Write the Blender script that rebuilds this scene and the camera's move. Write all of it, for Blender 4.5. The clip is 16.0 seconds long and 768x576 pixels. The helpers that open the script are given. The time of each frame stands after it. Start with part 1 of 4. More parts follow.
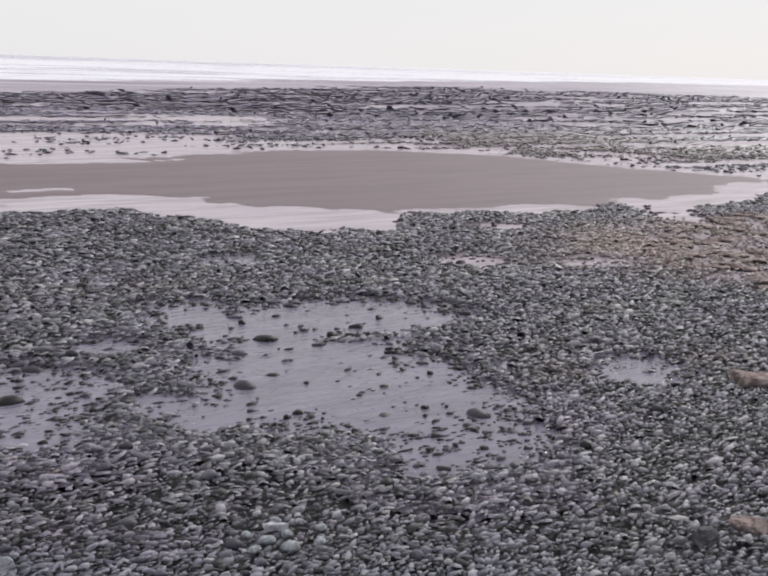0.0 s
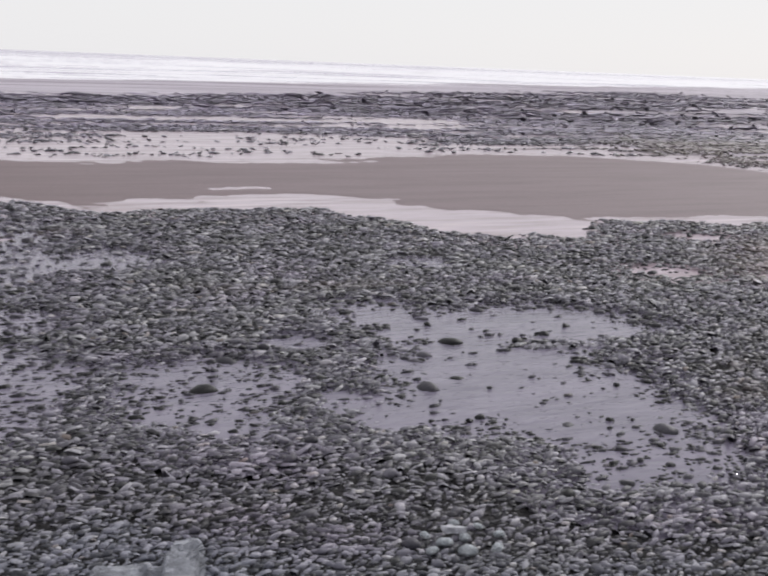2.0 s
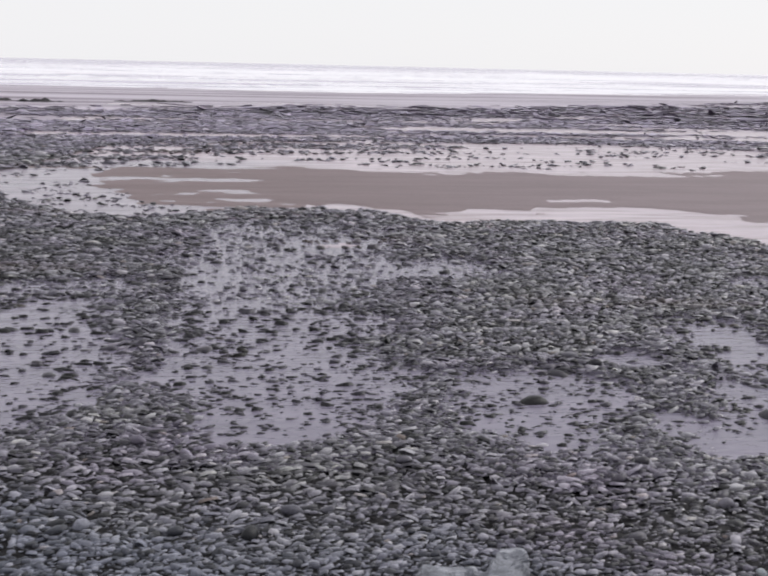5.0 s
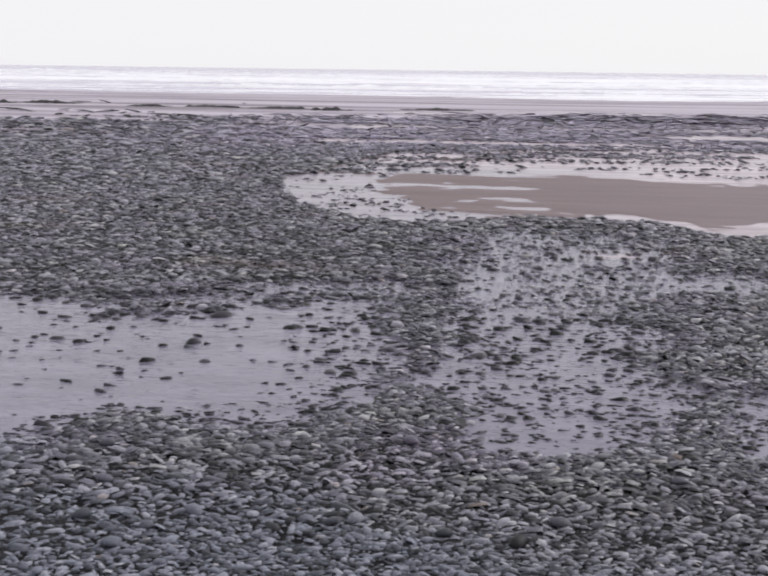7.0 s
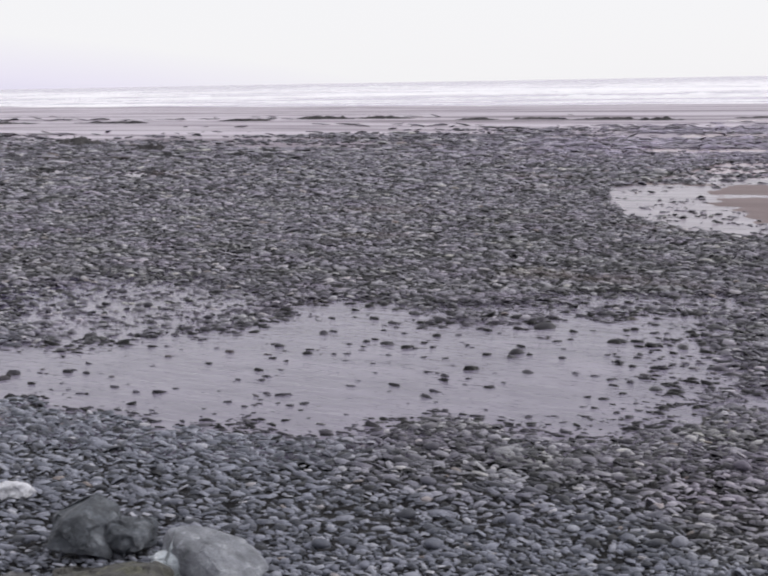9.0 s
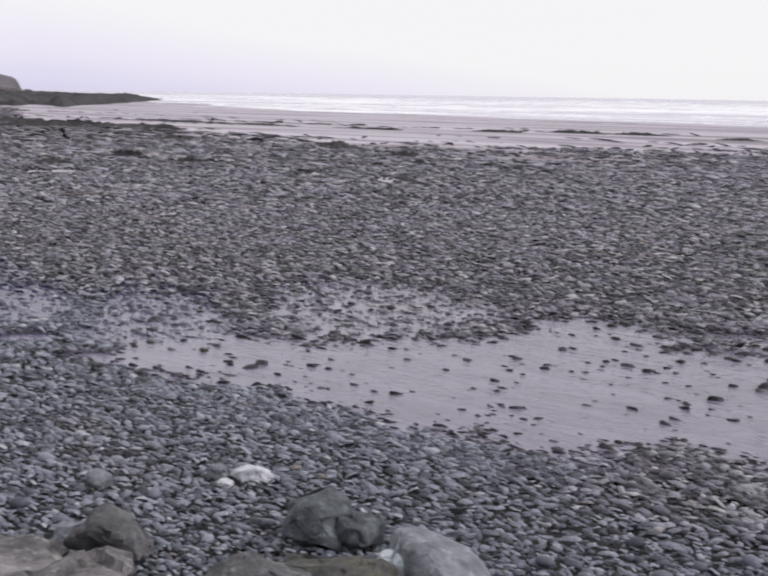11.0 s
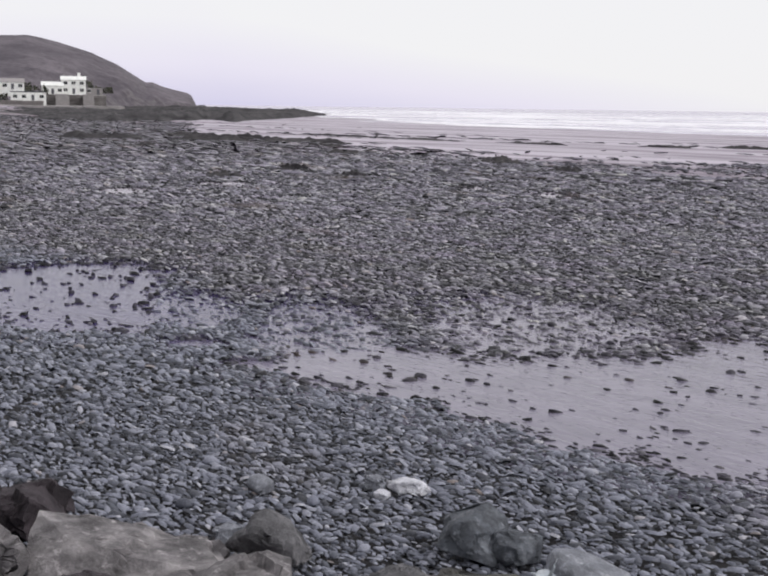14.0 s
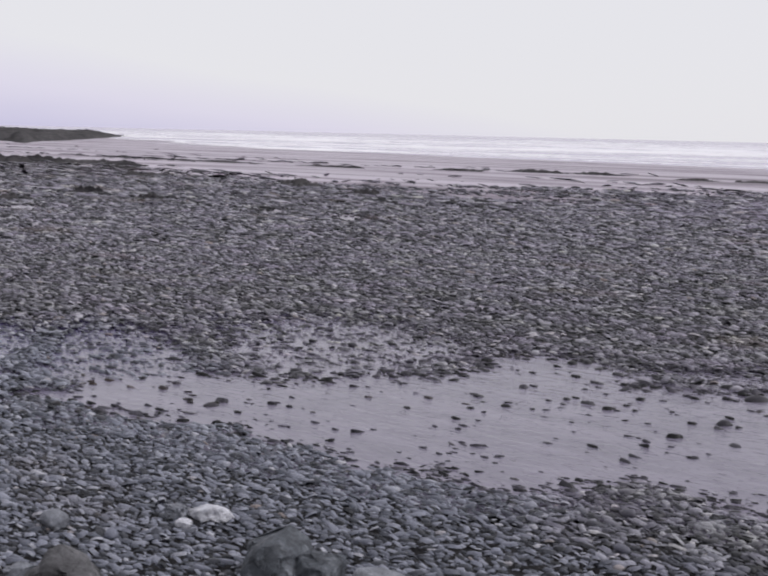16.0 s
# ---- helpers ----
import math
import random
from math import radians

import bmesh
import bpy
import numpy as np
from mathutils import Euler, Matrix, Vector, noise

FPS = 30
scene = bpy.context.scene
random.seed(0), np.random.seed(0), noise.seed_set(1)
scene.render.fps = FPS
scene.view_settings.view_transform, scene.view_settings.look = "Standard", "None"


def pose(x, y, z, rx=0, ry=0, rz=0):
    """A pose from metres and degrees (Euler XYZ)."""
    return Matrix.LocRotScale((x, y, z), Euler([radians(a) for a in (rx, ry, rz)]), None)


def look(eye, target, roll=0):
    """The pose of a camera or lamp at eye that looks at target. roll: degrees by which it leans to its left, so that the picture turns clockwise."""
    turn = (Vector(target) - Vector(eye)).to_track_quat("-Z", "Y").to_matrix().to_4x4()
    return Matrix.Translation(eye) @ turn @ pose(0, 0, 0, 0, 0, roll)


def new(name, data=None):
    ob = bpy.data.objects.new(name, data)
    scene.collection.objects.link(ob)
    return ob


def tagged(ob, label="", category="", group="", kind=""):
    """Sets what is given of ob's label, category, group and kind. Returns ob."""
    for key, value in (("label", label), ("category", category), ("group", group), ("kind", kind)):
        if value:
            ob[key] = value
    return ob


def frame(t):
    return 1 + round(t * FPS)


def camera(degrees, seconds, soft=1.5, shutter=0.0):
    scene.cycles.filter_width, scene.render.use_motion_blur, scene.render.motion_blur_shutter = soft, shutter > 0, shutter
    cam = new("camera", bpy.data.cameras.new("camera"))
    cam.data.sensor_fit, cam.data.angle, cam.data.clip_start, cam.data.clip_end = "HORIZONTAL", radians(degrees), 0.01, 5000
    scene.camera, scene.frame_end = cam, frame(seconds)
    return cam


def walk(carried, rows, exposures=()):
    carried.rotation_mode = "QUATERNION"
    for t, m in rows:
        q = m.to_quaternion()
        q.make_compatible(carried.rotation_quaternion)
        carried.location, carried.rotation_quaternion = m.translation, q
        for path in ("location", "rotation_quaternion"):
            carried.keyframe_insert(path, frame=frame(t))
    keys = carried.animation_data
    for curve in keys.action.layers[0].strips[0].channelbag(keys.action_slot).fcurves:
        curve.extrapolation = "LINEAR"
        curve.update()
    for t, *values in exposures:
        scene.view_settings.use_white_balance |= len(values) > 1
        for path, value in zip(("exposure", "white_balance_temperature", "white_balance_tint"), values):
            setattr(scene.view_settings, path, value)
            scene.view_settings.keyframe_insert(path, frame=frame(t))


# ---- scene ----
cam = camera(38.6, 16.0, soft=2.15, shutter=0.4)
EYE, REACH = 4.2, 0.12      # height of the lens over the beach, and how far it is held out from the turning body
TURNS = [                   # seconds, heading to the left of +Y, tilt down, roll
    (0.0, -35.45, 11.44, 1.92),
    (0.5, -33.54, 11.79, 1.90),
    (1.0, -30.40, 11.69, 2.28),
    (1.5, -28.63, 11.58, 2.89),
    (2.0, -25.58, 11.58, 2.26),
    (2.5, -21.93, 11.72, 2.62),
    (3.0, -18.64, 11.73, 2.59),
    (3.2, -17.71, 11.29, 1.76),
    (5.3, -5.93, 11.44, 1.38),
    (5.5, -4.58, 11.38, 1.32),
    (6.0, -1.75, 11.41, 1.41),
    (6.5, 2.99, 11.14, 0.80),
    (7.0, 6.58, 11.31, 0.75),
    (7.5, 11.19, 11.41, 1.33),
    (8.0, 14.55, 11.37, -0.02),
    (8.5, 19.18, 10.19, 0.00),
    (8.7, 21.19, 10.42, -0.54),
    (10.8, 34.23, 10.16, 1.08),
    (11.0, 36.32, 10.05, 0.88),
    (11.5, 39.84, 9.89, 0.27),
    (12.0, 43.46, 9.32, -0.11),
    (12.5, 45.40, 9.01, 0.18),
    (13.0, 44.83, 9.21, 0.07),
    (13.5, 44.67, 9.24, 0.44),
    (14.0, 44.76, 9.41, 0.76),
    (14.5, 44.71, 8.81, 0.60),
    (15.0, 41.76, 8.48, 1.20),
    (15.5, 37.40, 7.89, 1.34),
    (16.0, 34.33, 8.05, 1.33),
]
walk(cam, [(t, look((-REACH * math.sin(radians(a)), REACH * math.cos(radians(a)), EYE),
                    (-(REACH + 50) * math.sin(radians(a)), (REACH + 50) * math.cos(radians(a)),
                     EYE - 50 * math.tan(radians(p))), r)) for t, a, p, r in TURNS],
     exposures=((0, -0.03, 6500, 10), (3, 0.02, 6500, 10), (6, 0.10, 6480, 10), (11.5, 0.12, 6500, 10), (14.5, 0.06, 6500, 10), (15, -0.02, 6470, 10.5), (15.5, -0.07, 6430, 11.2), (16, -0.09, 6390, 12)))

# ---- light: an overcast sky, brighter out over the sea to the right ----
SUN_AZ, SUN_EL = -62.0, 34.0
world = bpy.data.worlds.new("overcast")
scene.world = world
world.use_nodes = True
wn, wl = world.node_tree.nodes, world.node_tree.links
wn.clear()


def wnode(kind, **inputs):
    n = wn.new(kind)
    for key, value in inputs.items():
        n.inputs[int(key[1:])].default_value = value
    return n


wco = wn.new("ShaderNodeTexCoord")
wsep = wn.new("ShaderNodeSeparateXYZ")
wl.new(wco.outputs["Generated"], wsep.inputs[0])
wdot = wnode("ShaderNodeVectorMath", i1=(-math.sin(radians(SUN_AZ)), math.cos(radians(SUN_AZ)), 0.35))
wdot.operation = "DOT_PRODUCT"
wl.new(wco.outputs["Generated"], wdot.inputs[0])
wmap = wnode("ShaderNodeMapping", i3=(1.2, 1.2, 7.0))
wl.new(wco.outputs["Generated"], wmap.inputs[0])
wcloud = wnode("ShaderNodeTexNoise", i2=1.6, i3=4.0, i4=0.5)
wl.new(wmap.outputs[0], wcloud.inputs[0])
wrise = wnode("ShaderNodeMapRange", i1=-0.01, i2=0.075, i3=0.0, i4=0.72)
wl.new(wsep.outputs[2], wrise.inputs[0])
wglow = wnode("ShaderNodeMapRange", i1=-0.42, i2=0.3, i3=0.0, i4=1.0)
wl.new(wdot.outputs["Value"], wglow.inputs[0])
wsum = wnode("ShaderNodeMath")
wl.new(wrise.outputs[0], wsum.inputs[0])
wl.new(wglow.outputs[0], wsum.inputs[1])
wbreak = wnode("ShaderNodeMath", i1=0.35, i2=-0.17)
wbreak.operation = "MULTIPLY_ADD"
wl.new(wcloud.outputs[0], wbreak.inputs[0])
wtotal = wnode("ShaderNodeMath")
wl.new(wsum.outputs[0], wtotal.inputs[0])
wl.new(wbreak.outputs[0], wtotal.inputs[1])
wramp = wn.new("ShaderNodeValToRGB")
wramp.color_ramp.elements[0].color = (0.63, 0.605, 0.81, 1)
wramp.color_ramp.elements[1].color = (0.875, 0.87, 0.89, 1)
wramp.color_ramp.elements[1].position = 0.78
wramp.color_ramp.elements.new(0.4).color = (0.80, 0.768, 0.89, 1)
wl.new(wtotal.outputs[0], wramp.inputs[0])
wsky = wn.new("ShaderNodeTexSky")
wsky.sky_type, wsky.sun_disc = "NISHITA", False
wsky.sun_elevation, wsky.sun_rotation = radians(SUN_EL), radians(-SUN_AZ)
wdim = wnode("ShaderNodeVectorMath", i3=0.08)
wdim.operation = "SCALE"
wl.new(wsky.outputs[0], wdim.inputs[0])
wmix = wn.new("ShaderNodeMix")
wmix.data_type = "RGBA"
wmix.inputs[0].default_value = 0.93
wl.new(wdim.outputs[0], wmix.inputs[6])
wl.new(wramp.outputs[0], wmix.inputs[7])
wback = wnode("ShaderNodeBackground", i1=1.0)
wl.new(wmix.outputs[2], wback.inputs[0])
wout = wn.new("ShaderNodeOutputWorld")
wl.new(wback.outputs[0], wout.inputs[0])

sun = new("sun", bpy.data.lights.new("sun", "SUN"))
sun.data.energy, sun.data.angle, sun.data.color = 1.5, radians(10), (1.0, 0.98, 0.97)
se, sa = radians(SUN_EL), radians(SUN_AZ)
sun.matrix_world = look((-60 * math.sin(sa) * math.cos(se), 60 * math.cos(sa) * math.cos(se), 60 * math.sin(se)), (0, 0, 0))


# ---- materials ----
def material(name, build, rough=0.8, spec=0.5, ior=1.45):
    """build(n, l, bsdf) wires the colour and relief of a principled surface."""
    m = bpy.data.materials.new(name)
    m.use_nodes = True
    n, l = m.node_tree.nodes, m.node_tree.links
    b = n["Principled BSDF"]
    b.inputs["Roughness"].default_value = rough
    b.inputs["IOR"].default_value = ior
    b.inputs["Specular IOR Level"].default_value = spec
    build(n, l, b)
    return m


def place(n, l, scale=(1, 1, 1)):
    g, mp = n.new("ShaderNodeNewGeometry"), n.new("ShaderNodeMapping")
    mp.inputs[3].default_value = scale
    l.new(g.outputs["Position"], mp.inputs[0])
    return mp.outputs[0]


def grain(n, l, where, scale, detail=4.0, rough=0.55):
    t = n.new("ShaderNodeTexNoise")
    t.inputs["Scale"].default_value, t.inputs["Detail"].default_value, t.inputs["Roughness"].default_value = scale, detail, rough
    l.new(where, t.inputs["Vector"])
    return t.outputs["Fac"]


def ramp(n, l, fac, stops):
    r = n.new("ShaderNodeValToRGB")
    e = r.color_ramp.elements
    e[0].position, e[0].color = stops[0][0], (*stops[0][1], 1)
    e[1].position, e[1].color = stops[-1][0], (*stops[-1][1], 1)
    for p, c in stops[1:-1]:
        e.new(p).color = (*c, 1)
    l.new(fac, r.inputs[0])
    return r.outputs[0]


def blend(n, l, fac, a, b, kind="MIX"):
    x = n.new("ShaderNodeMix")
    x.data_type, x.blend_type = "RGBA", kind
    for socket, value in ((x.inputs[0], fac), (x.inputs[6], a), (x.inputs[7], b)):
        if isinstance(value, (int, float)):
            socket.default_value = value
        elif isinstance(value, tuple):
            socket.default_value = (*value, 1)
        else:
            l.new(value, socket)
    return x.outputs[2]


def span(n, l, value, a, b, c=0.0, d=1.0):
    r = n.new("ShaderNodeMapRange")
    r.interpolation_type = "SMOOTHSTEP"
    for i, v in ((1, a), (2, b), (3, c), (4, d)):
        r.inputs[i].default_value = v
    l.new(value, r.inputs[0])
    return r.outputs[0]


def relief(n, l, b, height, strength, distance):
    r = n.new("ShaderNodeBump")
    r.inputs["Strength"].default_value, r.inputs["Distance"].default_value = strength, distance
    l.new(height, r.inputs["Height"])
    l.new(r.outputs[0], b.inputs["Normal"])


def cobble_look(n, l, b, own="Random Per Island", soaked=False):
    """Dry blue-grey stones along the top of the beach, wet olive-grey ones farther down."""
    g = n.new("ShaderNodeNewGeometry")
    if own == "Random Per Island":
        pick = g.outputs[own]
    else:
        pick = n.new("ShaderNodeObjectInfo").outputs["Random"]
    dry = ramp(n, l, pick, [(0.0, (0.02, 0.021, 0.026)), (0.3, (0.088, 0.094, 0.12)), (0.7, (0.2, 0.209, 0.261)),
                            (0.97, (0.285, 0.293, 0.345)), (0.99, (0.42, 0.42, 0.47)), (1.0, (0.2, 0.165, 0.155))])
    wet = ramp(n, l, pick, [(0.0, (0.01, 0.01, 0.012)), (0.3, (0.053, 0.05, 0.064)), (0.72, (0.185, 0.176, 0.219)),
                            (0.96, (0.345, 0.336, 0.382)), (0.99, (0.45, 0.43, 0.455)), (1.0, (0.17, 0.135, 0.125))])
    at = place(n, l)
    sep = n.new("ShaderNodeSeparateXYZ")
    l.new(at, sep.inputs[0])
    patch = grain(n, l, at, 0.35, 3)
    edge = n.new("ShaderNodeMath")
    edge.operation = "MULTIPLY_ADD"
    edge.inputs[1].default_value = 6.0
    l.new(patch, edge.inputs[0])
    down = n.new("ShaderNodeMath")
    down.operation = "MULTIPLY_ADD"
    down.inputs[1].default_value = 0.36
    side = n.new("ShaderNodeMath")
    side.operation = "MAXIMUM"
    side.inputs[1].default_value = -14.0
    cap = n.new("ShaderNodeMath")
    cap.operation = "MINIMUM"
    cap.inputs[1].default_value = 2.0
    l.new(sep.outputs[0], cap.inputs[0])
    l.new(cap.outputs[0], side.inputs[0])
    l.new(side.outputs[0], down.inputs[0])
    l.new(sep.outputs[1], down.inputs[2])
    past = n.new("ShaderNodeMath")
    past.operation = "MULTIPLY_ADD"
    past.inputs[1].default_value = 0.5
    l.new(span(n, l, sep.outputs[0], 1.0, 11.0, 0.0, 10.0), past.inputs[0])
    l.new(down.outputs[0], past.inputs[2])
    l.new(past.outputs[0], edge.inputs[2])
    damp = span(n, l, edge.outputs[0], 11.0, 13.8)
    c = blend(n, l, damp, dry, wet) if not soaked else blend(n, l, 1.0, wet, (0.26, 0.254, 0.272), "MULTIPLY")
    # Brighter light on the low stones to the left is put into their colour
    c = blend(n, l, span(n, l, sep.outputs[1], 18.0, 27.0), c, blend(n, l, span(n, l, sep.outputs[0], -5.0, -14.0), c, blend(n, l, 1.0, c, (1.14, 1.14, 1.15), "MULTIPLY")))
    c = blend(n, l, span(n, l, sep.outputs[0], -58.0, -92.0), c, blend(n, l, 1.0, c, (0.74, 0.71, 0.74), "MULTIPLY"))
    # Sky sheen on the far wet stones is painted in as pale lavender
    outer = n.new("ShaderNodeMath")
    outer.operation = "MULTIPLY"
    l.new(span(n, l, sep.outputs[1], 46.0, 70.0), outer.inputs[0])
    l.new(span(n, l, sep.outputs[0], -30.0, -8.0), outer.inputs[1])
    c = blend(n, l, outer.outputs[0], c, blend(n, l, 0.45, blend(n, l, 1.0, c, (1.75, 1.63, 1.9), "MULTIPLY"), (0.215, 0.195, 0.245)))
    rust = span(n, l, grain(n, l, place(n, l, (0.12, 0.3, 1)), 1.0, 4), 0.58, 0.72, 0.0, 0.22)
    c = blend(n, l, rust, c, (0.19, 0.125, 0.085))
    apart = n.new("ShaderNodeVectorMath")
    apart.operation = "DISTANCE"
    apart.inputs[1].default_value = (23.6 / 7.0, 17.2 / 5.2, 0)
    l.new(place(n, l, (1 / 7.0, 1 / 5.2, 0)), apart.inputs[0])
    ironed = n.new("ShaderNodeMath")
    ironed.operation = "MULTIPLY"
    l.new(span(n, l, apart.outputs["Value"], 1.15, 0.45), ironed.inputs[0])
    l.new(span(n, l, patch, 0.3, 0.6, 0.35, 0.85), ironed.inputs[1])
    c = blend(n, l, ironed.outputs[0], c, blend(n, l, 0.72, c, (0.42, 0.315, 0.285)))
    other = n.new("ShaderNodeVectorMath")
    other.operation = "DISTANCE"
    other.inputs[1].default_value = (47.0 / 13, 46.0 / 13, 0)
    l.new(place(n, l, (1 / 13, 1 / 13, 0)), other.inputs[0])
    c = blend(n, l, span(n, l, other.outputs["Value"], 1.1, 0.5, 0.0, 0.5), c, (0.2, 0.155, 0.14))
    bloom = grain(n, l, place(n, l, (1, 1.6, 1)), 0.45, 3)
    c = blend(n, l, damp, c, ramp(n, l, bloom, [(0.3, (1.05, 0.98, 1.04)), (0.5, (1.0, 1.0, 0.98)), (0.7, (0.975, 1.0, 0.87))]), "MULTIPLY")
    fine = grain(n, l, at, 38.0, 4, 0.65)
    c = blend(n, l, 0.55, c, ramp(n, l, fine, [(0.25, (0.45, 0.45, 0.45)), (0.75, (1.5, 1.5, 1.5))]), "MULTIPLY")
    l.new(c, b.inputs["Base Color"])
    l.new(span(n, l, damp, 0.0, 1.0, 0.6, 0.52), b.inputs["Roughness"])
    relief(n, l, b, fine, 0.5, 0.01)


def ground_look(n, l, b):
    at = place(n, l)
    kind = n.new("ShaderNodeAttribute")
    kind.attribute_name = "cover"
    sep = n.new("ShaderNodeSeparateXYZ")
    l.new(kind.outputs["Vector"], sep.inputs[0])
    fine = grain(n, l, at, 22.0, 5, 0.65)
    grit = ramp(n, l, fine, [(0.3, (0.014, 0.013, 0.015)), (0.55, (0.032, 0.03, 0.033)), (0.75, (0.10, 0.094, 0.1))])
    streak = grain(n, l, place(n, l, (0.12, 0.8, 1)), 1.0, 5)
    sand = ramp(n, l, streak, [(0.25, (0.165, 0.127, 0.136)), (0.5, (0.196, 0.152, 0.163)), (0.75, (0.215, 0.169, 0.181))])
    sand = blend(n, l, 0.3, sand, ramp(n, l, grain(n, l, at, 9.0, 5), [(0.3, (0.75, 0.75, 0.75)), (0.7, (1.2, 1.2, 1.2))]), "MULTIPLY")
    stroke = grain(n, l, place(n, l, (0.3, 3.2, 1)), 1.0, 6, 0.65)
    sand = blend(n, l, 0.25, sand, ramp(n, l, stroke, [(0.32, (0.6, 0.58, 0.6)), (0.5, (1.0, 1.0, 1.0)), (0.72, (1.2, 1.19, 1.2))]), "MULTIPLY")
    where = n.new("ShaderNodeSeparateXYZ")
    l.new(at, where.inputs[0])
    sand = blend(n, l, span(n, l, where.outputs[0], 14.0, -3.0), sand, blend(n, l, 1.0, sand, (0.88, 0.85, 0.82), "MULTIPLY"))
    # Bands of wet sand, the lavender sheen of the sky painted into them
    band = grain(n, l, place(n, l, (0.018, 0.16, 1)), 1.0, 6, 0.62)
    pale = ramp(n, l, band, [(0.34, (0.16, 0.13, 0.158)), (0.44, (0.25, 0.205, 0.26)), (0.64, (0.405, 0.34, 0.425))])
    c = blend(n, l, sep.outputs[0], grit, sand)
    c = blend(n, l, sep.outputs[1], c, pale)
    l.new(c, b.inputs["Base Color"])
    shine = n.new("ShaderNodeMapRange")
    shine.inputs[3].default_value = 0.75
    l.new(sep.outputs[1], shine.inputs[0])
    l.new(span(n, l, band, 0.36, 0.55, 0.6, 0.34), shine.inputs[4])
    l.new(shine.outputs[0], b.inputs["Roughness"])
    relief(n, l, b, fine, 0.4, 0.01)


def water_look(n, l, b):
    """Shallow silty water with small wind ripples, its dimmer sky reflection at the left end painted as a darker
    colour.
    """
    bed = grain(n, l, place(n, l, (0.5, 1.2, 1)), 1.3, 4)
    silt = ramp(n, l, bed, [(0.3, (0.142, 0.128, 0.175)), (0.7, (0.215, 0.194, 0.255))])
    # Dark tone standing in for a weaker reflection of the sky
    clear = ramp(n, l, bed, [(0.3, (0.036, 0.026, 0.085)), (0.7, (0.062, 0.048, 0.13))])
    sep = n.new("ShaderNodeSeparateXYZ")
    l.new(place(n, l), sep.inputs[0])
    l.new(blend(n, l, span(n, l, sep.outputs[0], -12.5, -18.5), silt, clear), b.inputs["Base Color"])
    at = place(n, l, (1.6, 6.5, 1))
    ripple = blend(n, l, 0.35, grain(n, l, at, 1.0, 2, 0.5), grain(n, l, at, 3.1, 2, 0.5))
    relief(n, l, b, ripple, 0.68, 0.04)


def film_look(n, l, b):
    """A skin of silty water on sand, with the sky's pale sheen painted into its colour."""
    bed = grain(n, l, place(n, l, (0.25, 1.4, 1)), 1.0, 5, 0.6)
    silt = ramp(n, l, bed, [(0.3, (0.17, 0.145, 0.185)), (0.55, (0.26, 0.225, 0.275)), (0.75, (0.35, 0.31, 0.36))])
    sky_sheen = ramp(n, l, bed, [(0.3, (0.25, 0.18, 0.2)), (0.55, (0.41, 0.333, 0.385)), (0.75, (0.53, 0.435, 0.455))])
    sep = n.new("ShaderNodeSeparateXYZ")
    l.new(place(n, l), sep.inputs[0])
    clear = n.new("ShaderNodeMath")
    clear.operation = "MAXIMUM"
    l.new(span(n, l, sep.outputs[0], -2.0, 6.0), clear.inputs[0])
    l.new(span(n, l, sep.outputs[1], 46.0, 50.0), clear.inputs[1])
    l.new(blend(n, l, clear.outputs[0], silt, sky_sheen), b.inputs["Base Color"])
    relief(n, l, b, grain(n, l, place(n, l, (1.0, 4.0, 1)), 2.0, 3), 0.3, 0.02)


def sea_look(n, l, b):
    at = place(n, l, (0.008, 0.036, 1))
    foam = grain(n, l, at, 1.0, 6, 0.6)
    lace = grain(n, l, place(n, l, (0.05, 0.25, 1)), 1.0, 5, 0.6)
    mix = blend(n, l, 0.35, foam, lace)
    sep = n.new("ShaderNodeSeparateXYZ")
    l.new(place(n, l), sep.inputs[0])
    fac = n.new("ShaderNodeMath")
    fac.operation = "MULTIPLY_ADD"
    fac.inputs[1].default_value = 0.00007
    l.new(sep.outputs[0], fac.inputs[0])
    l.new(mix, fac.inputs[2])
    # Haze over the sea is painted in: extra froth past 230 m, pale lavender water
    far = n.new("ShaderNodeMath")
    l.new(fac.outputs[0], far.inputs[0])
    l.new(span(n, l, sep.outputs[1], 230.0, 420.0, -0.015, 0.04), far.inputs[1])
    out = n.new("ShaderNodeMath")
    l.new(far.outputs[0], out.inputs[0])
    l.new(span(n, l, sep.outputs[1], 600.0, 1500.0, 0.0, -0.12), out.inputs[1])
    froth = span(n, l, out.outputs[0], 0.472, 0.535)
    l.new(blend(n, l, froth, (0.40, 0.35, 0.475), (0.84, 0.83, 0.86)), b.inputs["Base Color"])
    l.new(span(n, l, froth, 0, 1, 0.2, 0.9), b.inputs["Roughness"])
    relief(n, l, b, lace, 0.4, 0.4)


def foam_look(n, l, b):
    fleck = grain(n, l, place(n, l, (0.15, 0.5, 1.5)), 1.0, 5)
    l.new(ramp(n, l, fleck, [(0.3, (0.64, 0.62, 0.68)), (0.6, (0.85, 0.84, 0.87))]), b.inputs["Base Color"])


